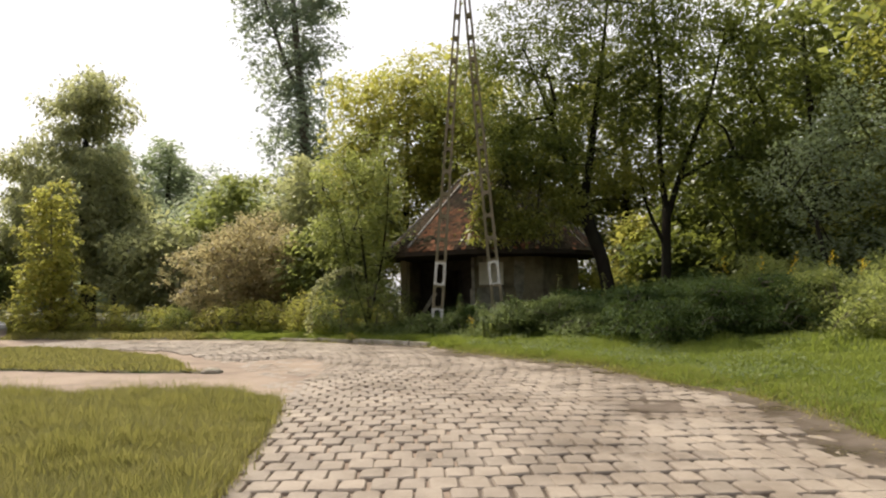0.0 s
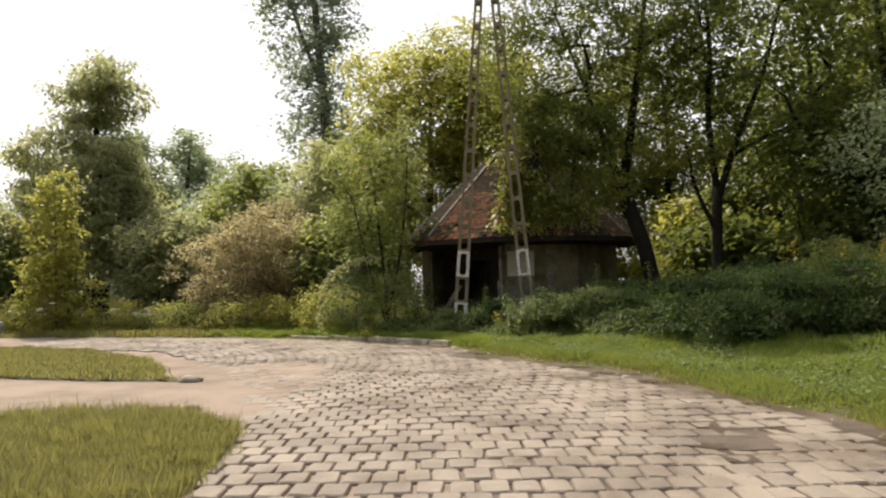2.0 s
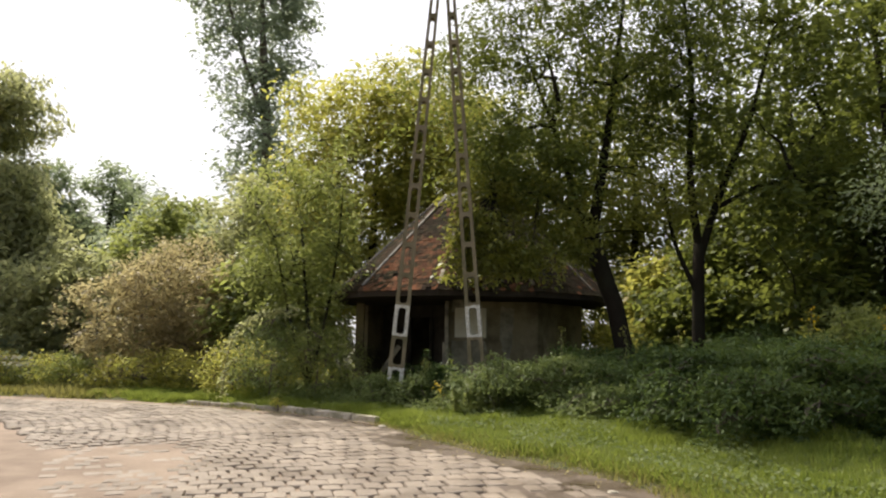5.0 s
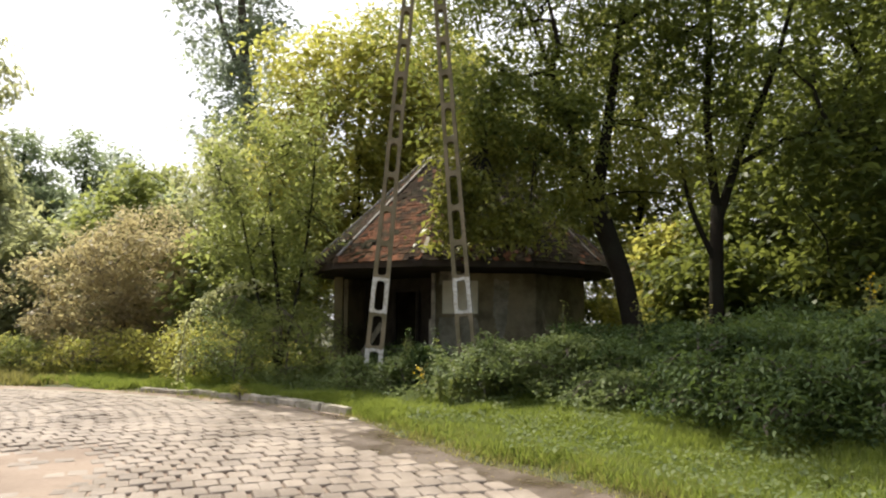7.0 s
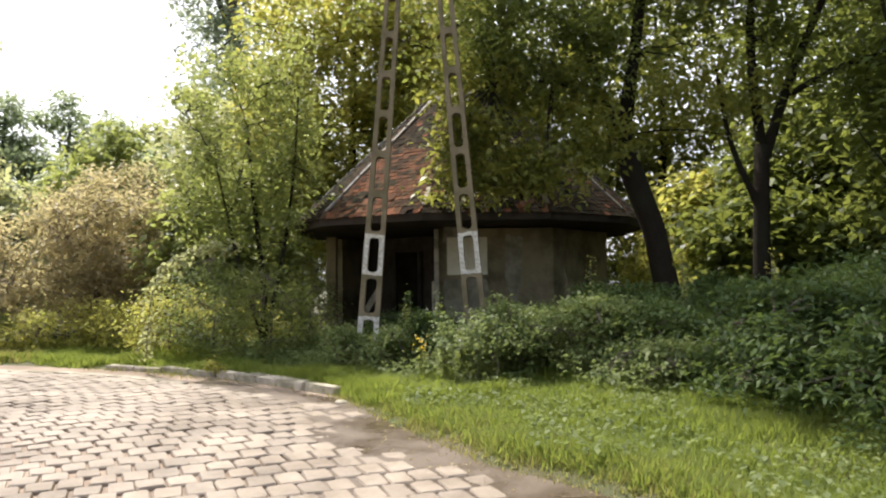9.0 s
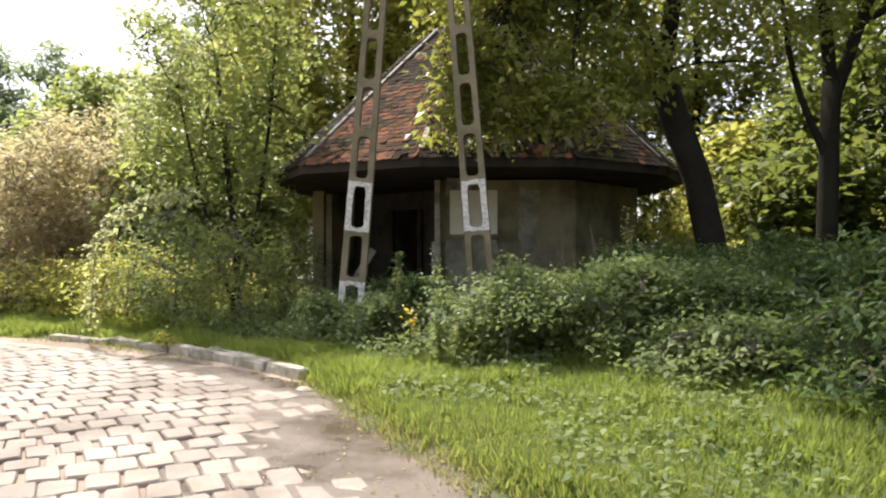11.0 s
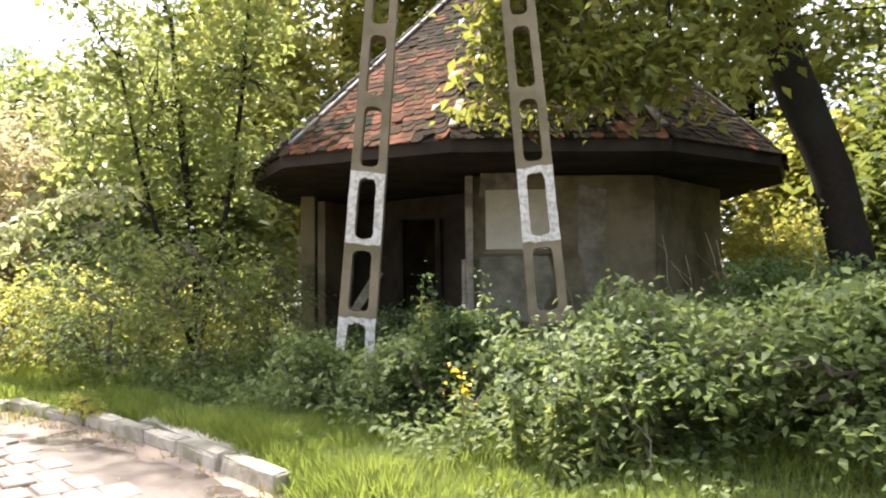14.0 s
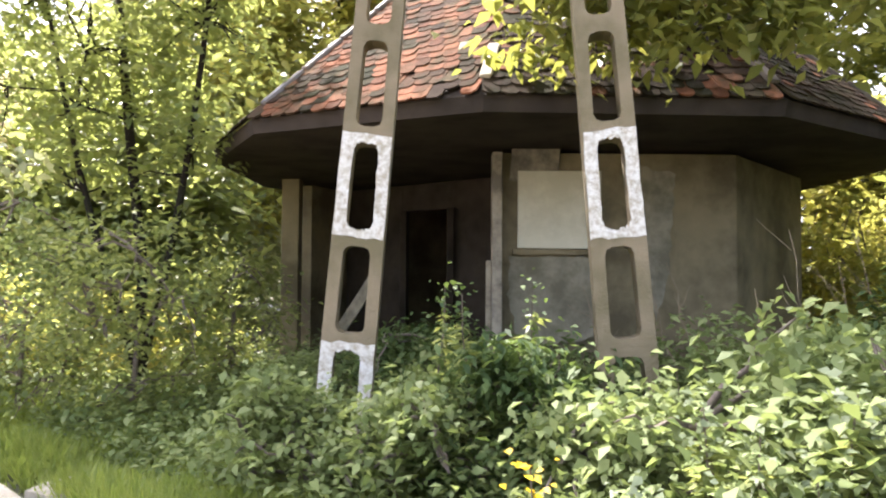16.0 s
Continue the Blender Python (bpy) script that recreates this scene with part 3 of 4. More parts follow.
# ---- concrete poles ----
def pole(base, top, w0, w1, depth, length, bands, yaw, label):
    """A ladder-like concrete pole: two chords joined by webs with rounded openings."""
    root = new("utility_pole")
    base, top = Vector(base), Vector(top)
    d = (top - base).normalized()
    x = Matrix.Rotation(yaw, 3, "Z") @ Vector((1, 0, 0))
    x = (x - d * x.dot(d)).normalized()
    yv = d.cross(x)
    root.matrix_basis = Matrix.Translation(base) @ Matrix((x, yv, d)).transposed().to_4x4()
    tagged(root, label, "utility pole", "poles of the leaning pair")
    width = lambda z: w0 + (w1 - w0) * z / length
    step, web = 0.745, 0.12
    n = int(length / step)
    for i in range(n):
        z0, z1 = i * step, (i + 1) * step
        white = i in bands
        a, b = width(z0), width(z1)
        ch = 0.092 - 0.03 * i / n
        bm = bmesh.new()
        hz0, hz1 = z0 + web / 2, z1 - web / 2
        outer = [(-a / 2, z0), (a / 2, z0), (b / 2, z1), (-b / 2, z1)]
        ia, ib = a / 2 - ch, b / 2 - ch
        c = min(0.055, ia * 0.6)
        inner = [(-ia, hz0 + c), (-ia + c * 0.3, hz0 + c * 0.3), (-ia + c, hz0), (ia - c, hz0), (ia - c * 0.3, hz0 + c * 0.3), (ia, hz0 + c),
                 (ib, hz1 - c), (ib - c * 0.3, hz1 - c * 0.3), (ib - c, hz1), (-ib + c, hz1), (-ib + c * 0.3, hz1 - c * 0.3), (-ib, hz1 - c)]
        groups = [(0, (0, 1, 2)), (1, (3, 4, 5)), (2, (6, 7, 8)), (3, (9, 10, 11))]
        for s in (-1, 1):
            yy = s * depth / 2
            o = [bm.verts.new((p[0], yy, p[1])) for p in outer]
            q = [bm.verts.new((p[0], yy, p[1])) for p in inner]
            if s == -1:
                fo, fq = o, q
            for corner, ids in groups:
                for u, w in zip(ids[:-1], ids[1:]):
                    bm.faces.new((o[corner], q[u], q[w]))
            for corner in range(4):
                j = (corner + 1) % 4
                bm.faces.new((o[corner], o[j], q[groups[j][1][0]], q[groups[corner][1][-1]]))
        for i0 in range(4):
            j = (i0 + 1) % 4
            bm.faces.new((fo[i0], fo[j], o[j], o[i0]))
        for i0 in range(12):
            j = (i0 + 1) % 12
            bm.faces.new((fq[i0], fq[j], q[j], q[i0]))
        bmesh.ops.recalc_face_normals(bm, faces=bm.faces[:])
        body = part("pole_section", bm, "concrete", root)
        if white:
            # flaking paint as thin plates on the face of the section
            bm = bmesh.new()
            yy = -depth / 2 - 0.004
            o = [bm.verts.new((p[0] * 1.0, yy, p[1])) for p in outer]
            q = [bm.verts.new((p[0], yy, p[1])) for p in inner]
            for corner, ids in groups:
                for u, w in zip(ids[:-1], ids[1:]):
                    bm.faces.new((o[corner], q[u], q[w]))
            for corner in range(4):
                j = (corner + 1) % 4
                bm.faces.new((o[corner], o[j], q[groups[j][1][0]], q[groups[corner][1][-1]]))
            # ragged by cutting the long edges and pushing the new corners about
            bmesh.ops.subdivide_edges(bm, edges=bm.edges[:], cuts=5)
            for v in bm.verts:
                if v.is_boundary:
                    v.co.x += random.uniform(-0.010, 0.002) * (1 if v.co.x > 0 else -1)
                    v.co.z += random.uniform(-0.012, 0.012)
            bmesh.ops.recalc_face_normals(bm, faces=bm.faces[:])
            ext = bmesh.ops.extrude_face_region(bm, geom=bm.faces[:])
            bmesh.ops.translate(bm, verts=[g for g in ext["geom"] if isinstance(g, bmesh.types.BMVert)], vec=(0, 0.004, 0))
            part("white_band", bm, "whitewash", body, "flaking whitewashed band")
    return root


# the painted section lies between 1.80 and 2.54 m above the road
pole((-0.19, 20.0, 0.325), (0.77, 20.0, 12.0), 0.40, 0.2, 0.2, 11.9, (0, 2), radians(2), "leaning ladder-shaped concrete pole with whitewashed bands")
pole((1.86, 19.75, 0.325), (0.94, 19.95, 12.0), 0.40, 0.2, 0.2, 11.9, (2,), radians(-6), "leaning ladder-shaped concrete pole beside weeds")

# ---- kerb ----
kerb_line = [(-0.32, 17.62), (-1.45, 18.75), (-2.85, 19.93), (-4.2, 20.75), (-5.6, 21.42)]
pts = []
for a, b in zip(kerb_line[:-1], kerb_line[1:]):
    a, b = Vector(a), Vector(b)
    k = max(1, round((b - a).length / 0.66))
    pts += [a.lerp(b, i / k) for i in range(k)]
pts.append(Vector(kerb_line[-1]))
for a, b in zip(pts[:-1], pts[1:]):
    d = b - a
    bm = bmesh.new()
    box(bm, (d.length - 0.02, 0.15 + random.uniform(-0.02, 0.02), 0.30), Matrix.Identity(4), 0.025)
    bmesh.ops.subdivide_edges(bm, edges=bm.edges[:], cuts=1)
    for v in bm.verts:
        v.co += Vector([random.uniform(-0.013, 0.013) for _ in range(3)])
    ob = part("kerb_stone", bm, "kerb")
    mid = (a + b) / 2
    ob.matrix_basis = pose(mid.x, mid.y, -0.03 + random.uniform(-0.03, 0.015), random.uniform(-4, 4), random.uniform(-1.5, 1.5), math.degrees(math.atan2(d.y, d.x)) + random.uniform(-2, 2))
    tagged(ob, "worn pale kerb stone along the road's edge", "kerb stone", "kerb stones")


def slab(points, z, thick, material, name, label, category):
    bm = bmesh.new()
    ring = fine_edge(points, 0.15, 0.02)
    f = bm.faces.new([bm.verts.new((x, y, z)) for x, y in ring])
    ext = bmesh.ops.extrude_face_region(bm, geom=[f])
    bmesh.ops.translate(bm, verts=[g for g in ext["geom"] if isinstance(g, bmesh.types.BMVert)], vec=(0, 0, -thick))
    bmesh.ops.recalc_face_normals(bm, faces=bm.faces[:])
    return tagged(part(name, bm, material), label, category)


slab([(-0.75, 18.2), (-1.55, 18.95), (-2.2, 19.55), (-2.0, 19.95), (-1.2, 19.5), (-0.6, 18.75)], 0.115, 0.1, "kerb", "paving_slab", "broken pale concrete slab behind the kerb", "paving slab")
slab([(-3.1, 19.15), (-4.6, 20.2), (-6.5, 21.1), (-9, 21.8), (-9, 21.62), (-6.5, 20.9), (-4.7, 20.0), (-3.2, 19.0)], 0.022, 0.05, "kerb", "gutter_strip", "thin pale concrete edging sunk in the mud", "edging")


def stone(x, y, z, r, label):
    bm = bmesh.new()
    bmesh.ops.create_icosphere(bm, subdivisions=2, radius=r)
    for v in bm.verts:
        v.co *= 1 + 0.3 * noise.noise(v.co * 4 / r * 0.3 + Vector((x, y, 0)))
        v.co.z *= 0.5
        v.co.x *= 1.35
    ob = part("stone", bm, "kerb")
    ob.location = (x, y, z)
    return tagged(ob, label, "stone")


stone(-4.3, 11.1, 0.03, 0.17, "flat grey stone at the tip of the grass")
stone(-3.05, 8.25, 0.02, 0.11, "small flat stone lying on sandy ground")
for x, y, r in ((-0.15, 16.9, 0.07), (0.35, 16.3, 0.05), (2.95, 10.9, 0.05), (0.15, 17.2, 0.11)):
    stone(x, y, 0.015, r, "small pale stone in the roadside mud")


# ---- parked car ----
def side_solid(profile, half, tuck):
    """A solid from a side profile (x, z, share of the width)."""
    bm = bmesh.new()
    l = [bm.verts.new((px, half * w, pz)) for px, pz, w in profile]
    r = [bm.verts.new((px, -half * w, pz)) for px, pz, w in profile]
    n = len(profile)
    for i in range(n):
        j = (i + 1) % n
        bm.faces.new((l[i], l[j], r[j], r[i]))
    bm.faces.new(l), bm.faces.new(r[::-1])
    bmesh.ops.recalc_face_normals(bm, faces=bm.faces[:])
    bmesh.ops.bevel(bm, geom=bm.edges[:], offset=tuck, segments=3, affect="EDGES", profile=0.6)
    return bm


car = new("car")
car.matrix_basis = pose(-17.5, 21.1, 0.0, 0, 0, -9)
tagged(car, "grey hatchback car parked on the far road", "car")
part("body", side_solid([(2.05, 0.30, 0.88), (2.1, 0.55, 0.9), (1.95, 0.78, 0.94), (1.0, 0.98, 0.97), (-1.75, 1.0, 0.97), (-2.0, 0.8, 0.95), (-2.05, 0.35, 0.92), (-1.6, 0.22, 0.95), (1.6, 0.2, 0.95)], 0.86, 0.06), "car_paint", car, smooth=True)
part("cabin", side_solid([(0.95, 0.96, 0.9), (0.15, 1.42, 0.74), (-1.2, 1.44, 0.74), (-1.8, 1.0, 0.9)], 0.86, 0.05), "car_glass", car, smooth=True)
part("roof", side_solid([(0.12, 1.415, 0.76), (0.0, 1.465, 0.72), (-1.15, 1.48, 0.72), (-1.28, 1.43, 0.76)], 0.86, 0.02), "car_paint", car, smooth=True)
for side in (-1, 1):
    bm = bmesh.new()
    box(bm, (0.34, 0.26, 0.14), Matrix.Translation((1.84, side * 0.66, 0.69)) @ Matrix.Rotation(0.25, 4, "Y"), 0.04)
    part("headlight", bm, "lamp_glass", car, "clear glass headlight")
    for wx in (1.3, -1.25):
        turn = Matrix.Translation((wx, side * 0.76, 0.31)) @ Matrix.Rotation(math.pi / 2, 4, "X")
        bm = bmesh.new()
        bmesh.ops.create_cone(bm, cap_ends=True, segments=24, radius1=0.31, radius2=0.31, depth=0.2, matrix=turn)
        bmesh.ops.bevel(bm, geom=[e for e in bm.edges if len(e.link_faces) == 2 and any(len(q.verts) > 4 for q in e.link_faces)], offset=0.03, segments=2, affect="EDGES")
        wheel = part("wheel", bm, "rubber", car, "black rubber tyre")
        bm = bmesh.new()
        bmesh.ops.create_cone(bm, cap_ends=True, segments=20, radius1=0.19, radius2=0.19, depth=0.216, matrix=turn)
        part("rim", bm, "tin", wheel)


# ---- trees and bushes ----
def gz_at(x, y):
    return ground_z(x, y) - 0.02


plant("tree", "dark leaning tree with forked trunk beside the hut", "tree",
      [(5.85, 21.3, gz_at(5.85, 21.3)), (5.7, 21.3, 1.4), (5.46, 21.35, 2.7), (5.1, 21.45, 3.8), (4.9, 21.55, 4.6)], [0.29, 0.25, 0.23, 0.24, 0.22],
      # the two clumps at 13.6 m are out of view, added to shade the verge
      [(3.6, 22.0, 9.0, 3.6, 2.0, 3.0, 540), (6.4, 22.0, 10.2, 3.2, 2.4, 3.6, 230), (1.8, 20.4, 13.6, 2.8, 2.2, 1.7, 210), (5.6, 20.6, 13.6, 3.0, 2.4, 1.9, 200), (3.2, 20.6, 6.3, 1.8, 0.7, 1.0, 120)],
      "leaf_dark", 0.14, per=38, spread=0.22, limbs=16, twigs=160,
      # boughs before the roof are coloured as if lit from behind
      extra=[((1.9, 20.3, 4.45, 1.05, 0.25, 0.6, 60), "leaf_sunlit"), ((1.55, 20.3, 3.65, 0.55, 0.16, 0.45, 26), "leaf_sunlit"), ((2.45, 20.2, 3.65, 0.65, 0.18, 0.42, 28), "leaf_sunlit"), ((3.3, 20.2, 3.75, 0.6, 0.2, 0.5, 24), "leaf_sunlit"), ((4.0, 20.5, 4.5, 1.1, 0.4, 0.7, 45), "leaf_sunlit"), ((2.6, 20.7, 5.5, 1.8, 0.5, 0.8, 90), "leaf_sunlit"), ((6.6, 20.9, 5.4, 1.5, 0.6, 0.8, 45), "leaf_sunlit")],
      stems=[([(4.95, 21.5, 4.3), (4.4, 21.6, 6.0), (3.9, 21.5, 7.6), (3.0, 21.4, 10)], 0.12, 0.03), ([(4.9, 21.55, 4.4), (5.3, 21.8, 6.5), (5.7, 22.0, 9), (6.1, 22.0, 12)], 0.17, 0.04),
             ([(5.05, 21.45, 4.0), (4.5, 21.0, 5.0), (3.4, 20.6, 5.5), (2.2, 20.5, 5.4)], 0.06, 0.02)])
plant("tree", "dark slim tree with many boughs behind the bushes", "tree",
      [(7.75, 21.6, gz_at(7.75, 21.6)), (7.7, 21.6, 1.5), (7.75, 21.6, 3.2), (7.8, 21.6, 4.4)], [0.22, 0.17, 0.16, 0.15],
      [(9.3, 21.2, 8.6, 3.4, 2.0, 3.4, 290), (7.4, 21.5, 11.5, 2.6, 2.0, 2.6, 130), (10.6, 20.4, 5.4, 2.2, 1.4, 1.4, 100)],
      "leaf_dark", 0.15, per=42, spread=0.26, limbs=16, twigs=130,
      stems=[([(7.8, 21.6, 4.2), (7.6, 21.5, 6.5), (7.7, 21.4, 9), (7.5, 21.4, 12)], 0.12, 0.04), ([(7.8, 21.6, 4.0), (8.4, 21.5, 5.8), (9.2, 21.3, 7.8), (9.8, 21.2, 10)], 0.12, 0.04),
             ([(7.75, 21.6, 3.0), (7.1, 21.4, 4.4), (6.8, 21.3, 6)], 0.08, 0.03), ([(8.3, 21.5, 5.4), (9.6, 21.2, 6.0), (11.2, 20.8, 5.8)], 0.07, 0.02)])
plant("tree", "slender multi-stemmed young tree beside the hut", "tree",
      [(-2.75, 22.4, gz_at(-2.75, 22.4)), (-2.7, 22.4, 1.5), (-2.9, 22.4, 3.2), (-3.1, 22.4, 5.2)], [0.07, 0.06, 0.05, 0.035],
      [(-2.9, 22.3, 5.3, 1.7, 1.2, 2.2, 190), (-2.3, 22.3, 3.4, 0.9, 0.9, 1.3, 60), (-3.8, 22.2, 3.7, 1.0, 0.9, 1.2, 65)],
      "leaf_fresh", 0.11, per=46, spread=0.19, limbs=12, twigs=120, bark="bark", shell=0.4,
      stems=[([(-2.7, 22.4, 0.5), (-2.3, 22.3, 2.2), (-2.0, 22.2, 4.2), (-1.9, 22.2, 6)], 0.05, 0.02), ([(-2.75, 22.4, 0.5), (-3.3, 22.3, 2.4), (-3.8, 22.3, 4.6)], 0.05, 0.02)])
for x, y, rx, rz, n, leaf, s in ((-2.3, 21.3, 0.9, 1.1, 110, "leaf_fresh", 0.075), (-3.6, 21.7, 0.95, 1.2, 120, "leaf_bramble", 0.075), (-4.8, 22.4, 0.9, 0.85, 90, "leaf_yellow", 0.08), (-1.7, 22.2, 0.5, 0.9, 60, "leaf_fresh", 0.075)):
    z = gz_at(x, y)
    plant("shrub", "tangled green shrub overgrown with climbers", "shrub", [(x, y, z), (x, y + 0.05, z + 0.4), (x + 0.05, y, z + 0.9)], [0.03, 0.025, 0.02],
          [(x, y, z + rz * 0.9, rx, rx * 0.8, rz, n)], leaf, s, per=42, spread=0.15, limbs=7, twigs=50, bark="twig", shell=0.45)
plant("tree", "tall yellowing tree behind the hut", "tree",
      [(-2.0, 30.5, gz_at(-2, 30.5)), (-2, 30.5, 3), (-1.9, 30.4, 7), (-1.8, 30.5, 11)], [0.22, 0.18, 0.12, 0.05],
      [(-2.2, 30, 8.4, 2.8, 2.4, 4.6, 420), (0.6, 30.5, 8.8, 2.6, 2.0, 4.4, 330), (-3.8, 29.5, 5.4, 1.9, 1.6, 3.2, 220)], "leaf_yellow", 0.23, per=44, spread=0.34, limbs=14, twigs=80, shell=0.4)
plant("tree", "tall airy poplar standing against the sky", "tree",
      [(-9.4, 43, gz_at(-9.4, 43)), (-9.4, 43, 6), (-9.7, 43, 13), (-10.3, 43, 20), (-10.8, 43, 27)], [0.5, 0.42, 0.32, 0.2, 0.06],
      [(-9.8, 43, 12, 2.3, 1.9, 5.0, 150), (-10.4, 43, 19.5, 3.0, 2.2, 5.0, 190), (-13.0, 43, 23.5, 2.2, 1.6, 3.0, 60), (-9.0, 43, 24, 1.8, 1.6, 4.5, 75)], "leaf_far_hazed", 0.33, per=34, spread=0.4, limbs=22, twigs=60, shell=0.3, bark="twig",
      stems=[([(-9.7, 43, 14), (-11.2, 43, 18), (-12.8, 43, 23), (-14.0, 43, 26)], 0.16, 0.04)])
plant("tree", "great rounded willow with dense drooping crown", "tree",
      [(-18.2, 32, gz_at(-18.2, 32)), (-18.1, 32, 2.5), (-18.3, 32, 6), (-18.4, 32, 10)], [0.45, 0.38, 0.3, 0.1],
      [(-18.6, 32, 6.6, 3.2, 2.8, 3.2, 420), (-18.4, 32.3, 11.2, 1.8, 1.6, 1.9, 110), (-16.2, 31.6, 4.0, 2.0, 1.8, 2.4, 160), (-21.0, 31.6, 4.0, 2.2, 1.8, 2.6, 160)], "leaf_grey", 0.27, per=62, spread=0.32, limbs=14, twigs=50, slim=0.42, droop=0.7)
plant("tree", "young yellow-green sapling at the roadside", "tree",
      [(-16.2, 25.6, gz_at(-16.2, 25.6)), (-16.2, 25.6, 2.5), (-16.3, 25.6, 6)], [0.06, 0.05, 0.02],
      [(-16.3, 25.6, 3.6, 0.9, 0.9, 2.8, 110), (-16.2, 25.6, 1.8, 1.3, 1.0, 1.5, 90)], "leaf_yellow", 0.18, per=40, spread=0.2, limbs=8, twigs=40, bark="twig")
for x, y, top, w in ((-19.5, 45, 12.2, 2.2), (-23.8, 46, 12.6, 2.0), (-15.2, 47, 9.8, 1.8), (-28, 47, 11.0, 2.4)):
    plant("tree", "dark open-crowned tree against the sky", "tree", [(x, y, 0.3), (x + 0.1, y, top * 0.35), (x - 0.2, y, top * 0.7), (x, y, top * 0.9)], [0.26, 0.22, 0.14, 0.06],
          [(x + w * math.cos(a) * q, y, top * t, w * 0.55, w * 0.5, top * 0.09, 26) for a, q, t in ((0.2, 0.9, 0.62), (2.8, 1.0, 0.70), (1.2, 0.5, 0.84), (2.0, 0.6, 0.94), (3.0, 0.8, 0.5), (0.1, 1.1, 0.44), (0.9, 0.9, 0.75))],
          "leaf_pale", 0.3, per=34, spread=0.34, limbs=12, twigs=30, group="trees against the sky")
plant("bush", "large browning bush beyond the road", "bush",
      [(-8.4, 26.4, gz_at(-8.4, 26.4)), (-8.4, 26.4, 1.2), (-8.5, 26.4, 2.4)], [0.12, 0.1, 0.06],
      [(-8.5, 26.4, 2.6, 2.5, 1.8, 2.2, 420), (-6.8, 26.4, 2.0, 1.5, 1.4, 1.6, 140)], "leaf_brown", 0.13, per=58, spread=0.2, limbs=14, twigs=160, bark="twig", shell=0.45)
for x, y, top, w, leaf in ((-13.5, 30, 5.2, 2.3, "leaf_grey"), (-10.4, 32.5, 7.6, 2.6, "leaf_fresh"), (-6.2, 31, 8.2, 2.4, "leaf_grey"), (-12.5, 37, 7.6, 3.0, "leaf_far_hazed"), (-23.5, 29, 5.5, 2.6, "leaf_fresh"), (-4.8, 26, 4.6, 1.6, "leaf_fresh"), (-15, 41, 9.5, 3.2, "leaf_far_hazed")):
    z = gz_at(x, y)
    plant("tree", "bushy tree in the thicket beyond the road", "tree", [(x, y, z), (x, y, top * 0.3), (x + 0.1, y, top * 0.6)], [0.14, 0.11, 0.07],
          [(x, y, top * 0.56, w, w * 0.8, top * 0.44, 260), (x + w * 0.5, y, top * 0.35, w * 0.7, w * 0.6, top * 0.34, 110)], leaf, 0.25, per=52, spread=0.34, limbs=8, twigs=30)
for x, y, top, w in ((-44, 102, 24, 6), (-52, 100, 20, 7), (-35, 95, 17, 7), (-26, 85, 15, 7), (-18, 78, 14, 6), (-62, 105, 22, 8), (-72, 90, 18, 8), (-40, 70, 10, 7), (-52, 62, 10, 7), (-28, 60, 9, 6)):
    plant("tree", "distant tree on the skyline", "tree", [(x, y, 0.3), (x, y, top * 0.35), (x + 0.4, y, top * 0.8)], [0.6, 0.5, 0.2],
          [(x, y, top * 0.72, w * 0.6, w * 0.6, top * 0.3, 90), (x + w * 0.5, y, top * 0.5, w * 0.7, w * 0.6, top * 0.3, 80), (x - w * 0.3, y, top * 0.3, w, w * 0.6, top * 0.3, 100)], "leaf_far_hazed", 0.8, per=40, spread=0.85, limbs=9, twigs=0, group="skyline trees")
# brighter leaf colours here paint the light showing through the wood
for x, y, top, w, leaf in ((2.6, 34, 13, 3.2, "leaf_sunlit"), (8.6, 31.5, 13, 3.6, "leaf_sunlit"), (13.0, 27, 14.5, 3.8, "leaf_dark"), (17.5, 24, 14, 4.0, "leaf_dark"), (12.2, 20.5, 12, 3.0, "leaf_dark"), (15.0, 17.0, 12.5, 3.2, "leaf_sunlit"), (6.5, 34, 14, 4, "leaf_dark"), (11.0, 25.5, 6.0, 2.6, "leaf_dark"), (9.0, 28.0, 4.6, 2.0, "leaf_yellow"), (14.5, 31, 12, 4.5, "leaf_dark"), (20, 29, 13, 5, "leaf_dark"), (21, 19, 12, 4.5, "leaf_dark"), (13.5, 22.5, 5.5, 3.2, "leaf_dark"), (17, 14, 9, 3.4, "leaf_sunlit"), (9.0, 23.6, 3.6, 1.8, "leaf_dark"), (-6.5, 36, 9, 3.6, "leaf_grey"), (2, 38, 12, 5, "leaf_sunlit")):
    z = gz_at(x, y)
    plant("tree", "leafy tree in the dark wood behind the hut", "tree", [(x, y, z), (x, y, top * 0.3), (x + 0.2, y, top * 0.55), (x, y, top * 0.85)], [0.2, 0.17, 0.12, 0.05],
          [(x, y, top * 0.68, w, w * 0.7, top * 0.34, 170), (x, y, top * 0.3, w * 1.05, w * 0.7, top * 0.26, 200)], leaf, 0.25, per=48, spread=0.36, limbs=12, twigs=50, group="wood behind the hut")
plant("tree", "pale-leaved small tree leaning over the verge", "tree",
      [(10.0, 15.0, gz_at(10, 15)), (9.9, 15, 1.6), (9.5, 14.8, 3.2)], [0.10, 0.08, 0.05],
      [(9.6, 14.6, 4.2, 1.6, 1.2, 1.2, 95), (10.9, 15, 5.4, 1.6, 1.3, 1.3, 70), (10.2, 14.8, 2.2, 1.4, 1.0, 1.1, 60)], "leaf_pale", 0.095, per=45, spread=0.22, limbs=10, twigs=80)

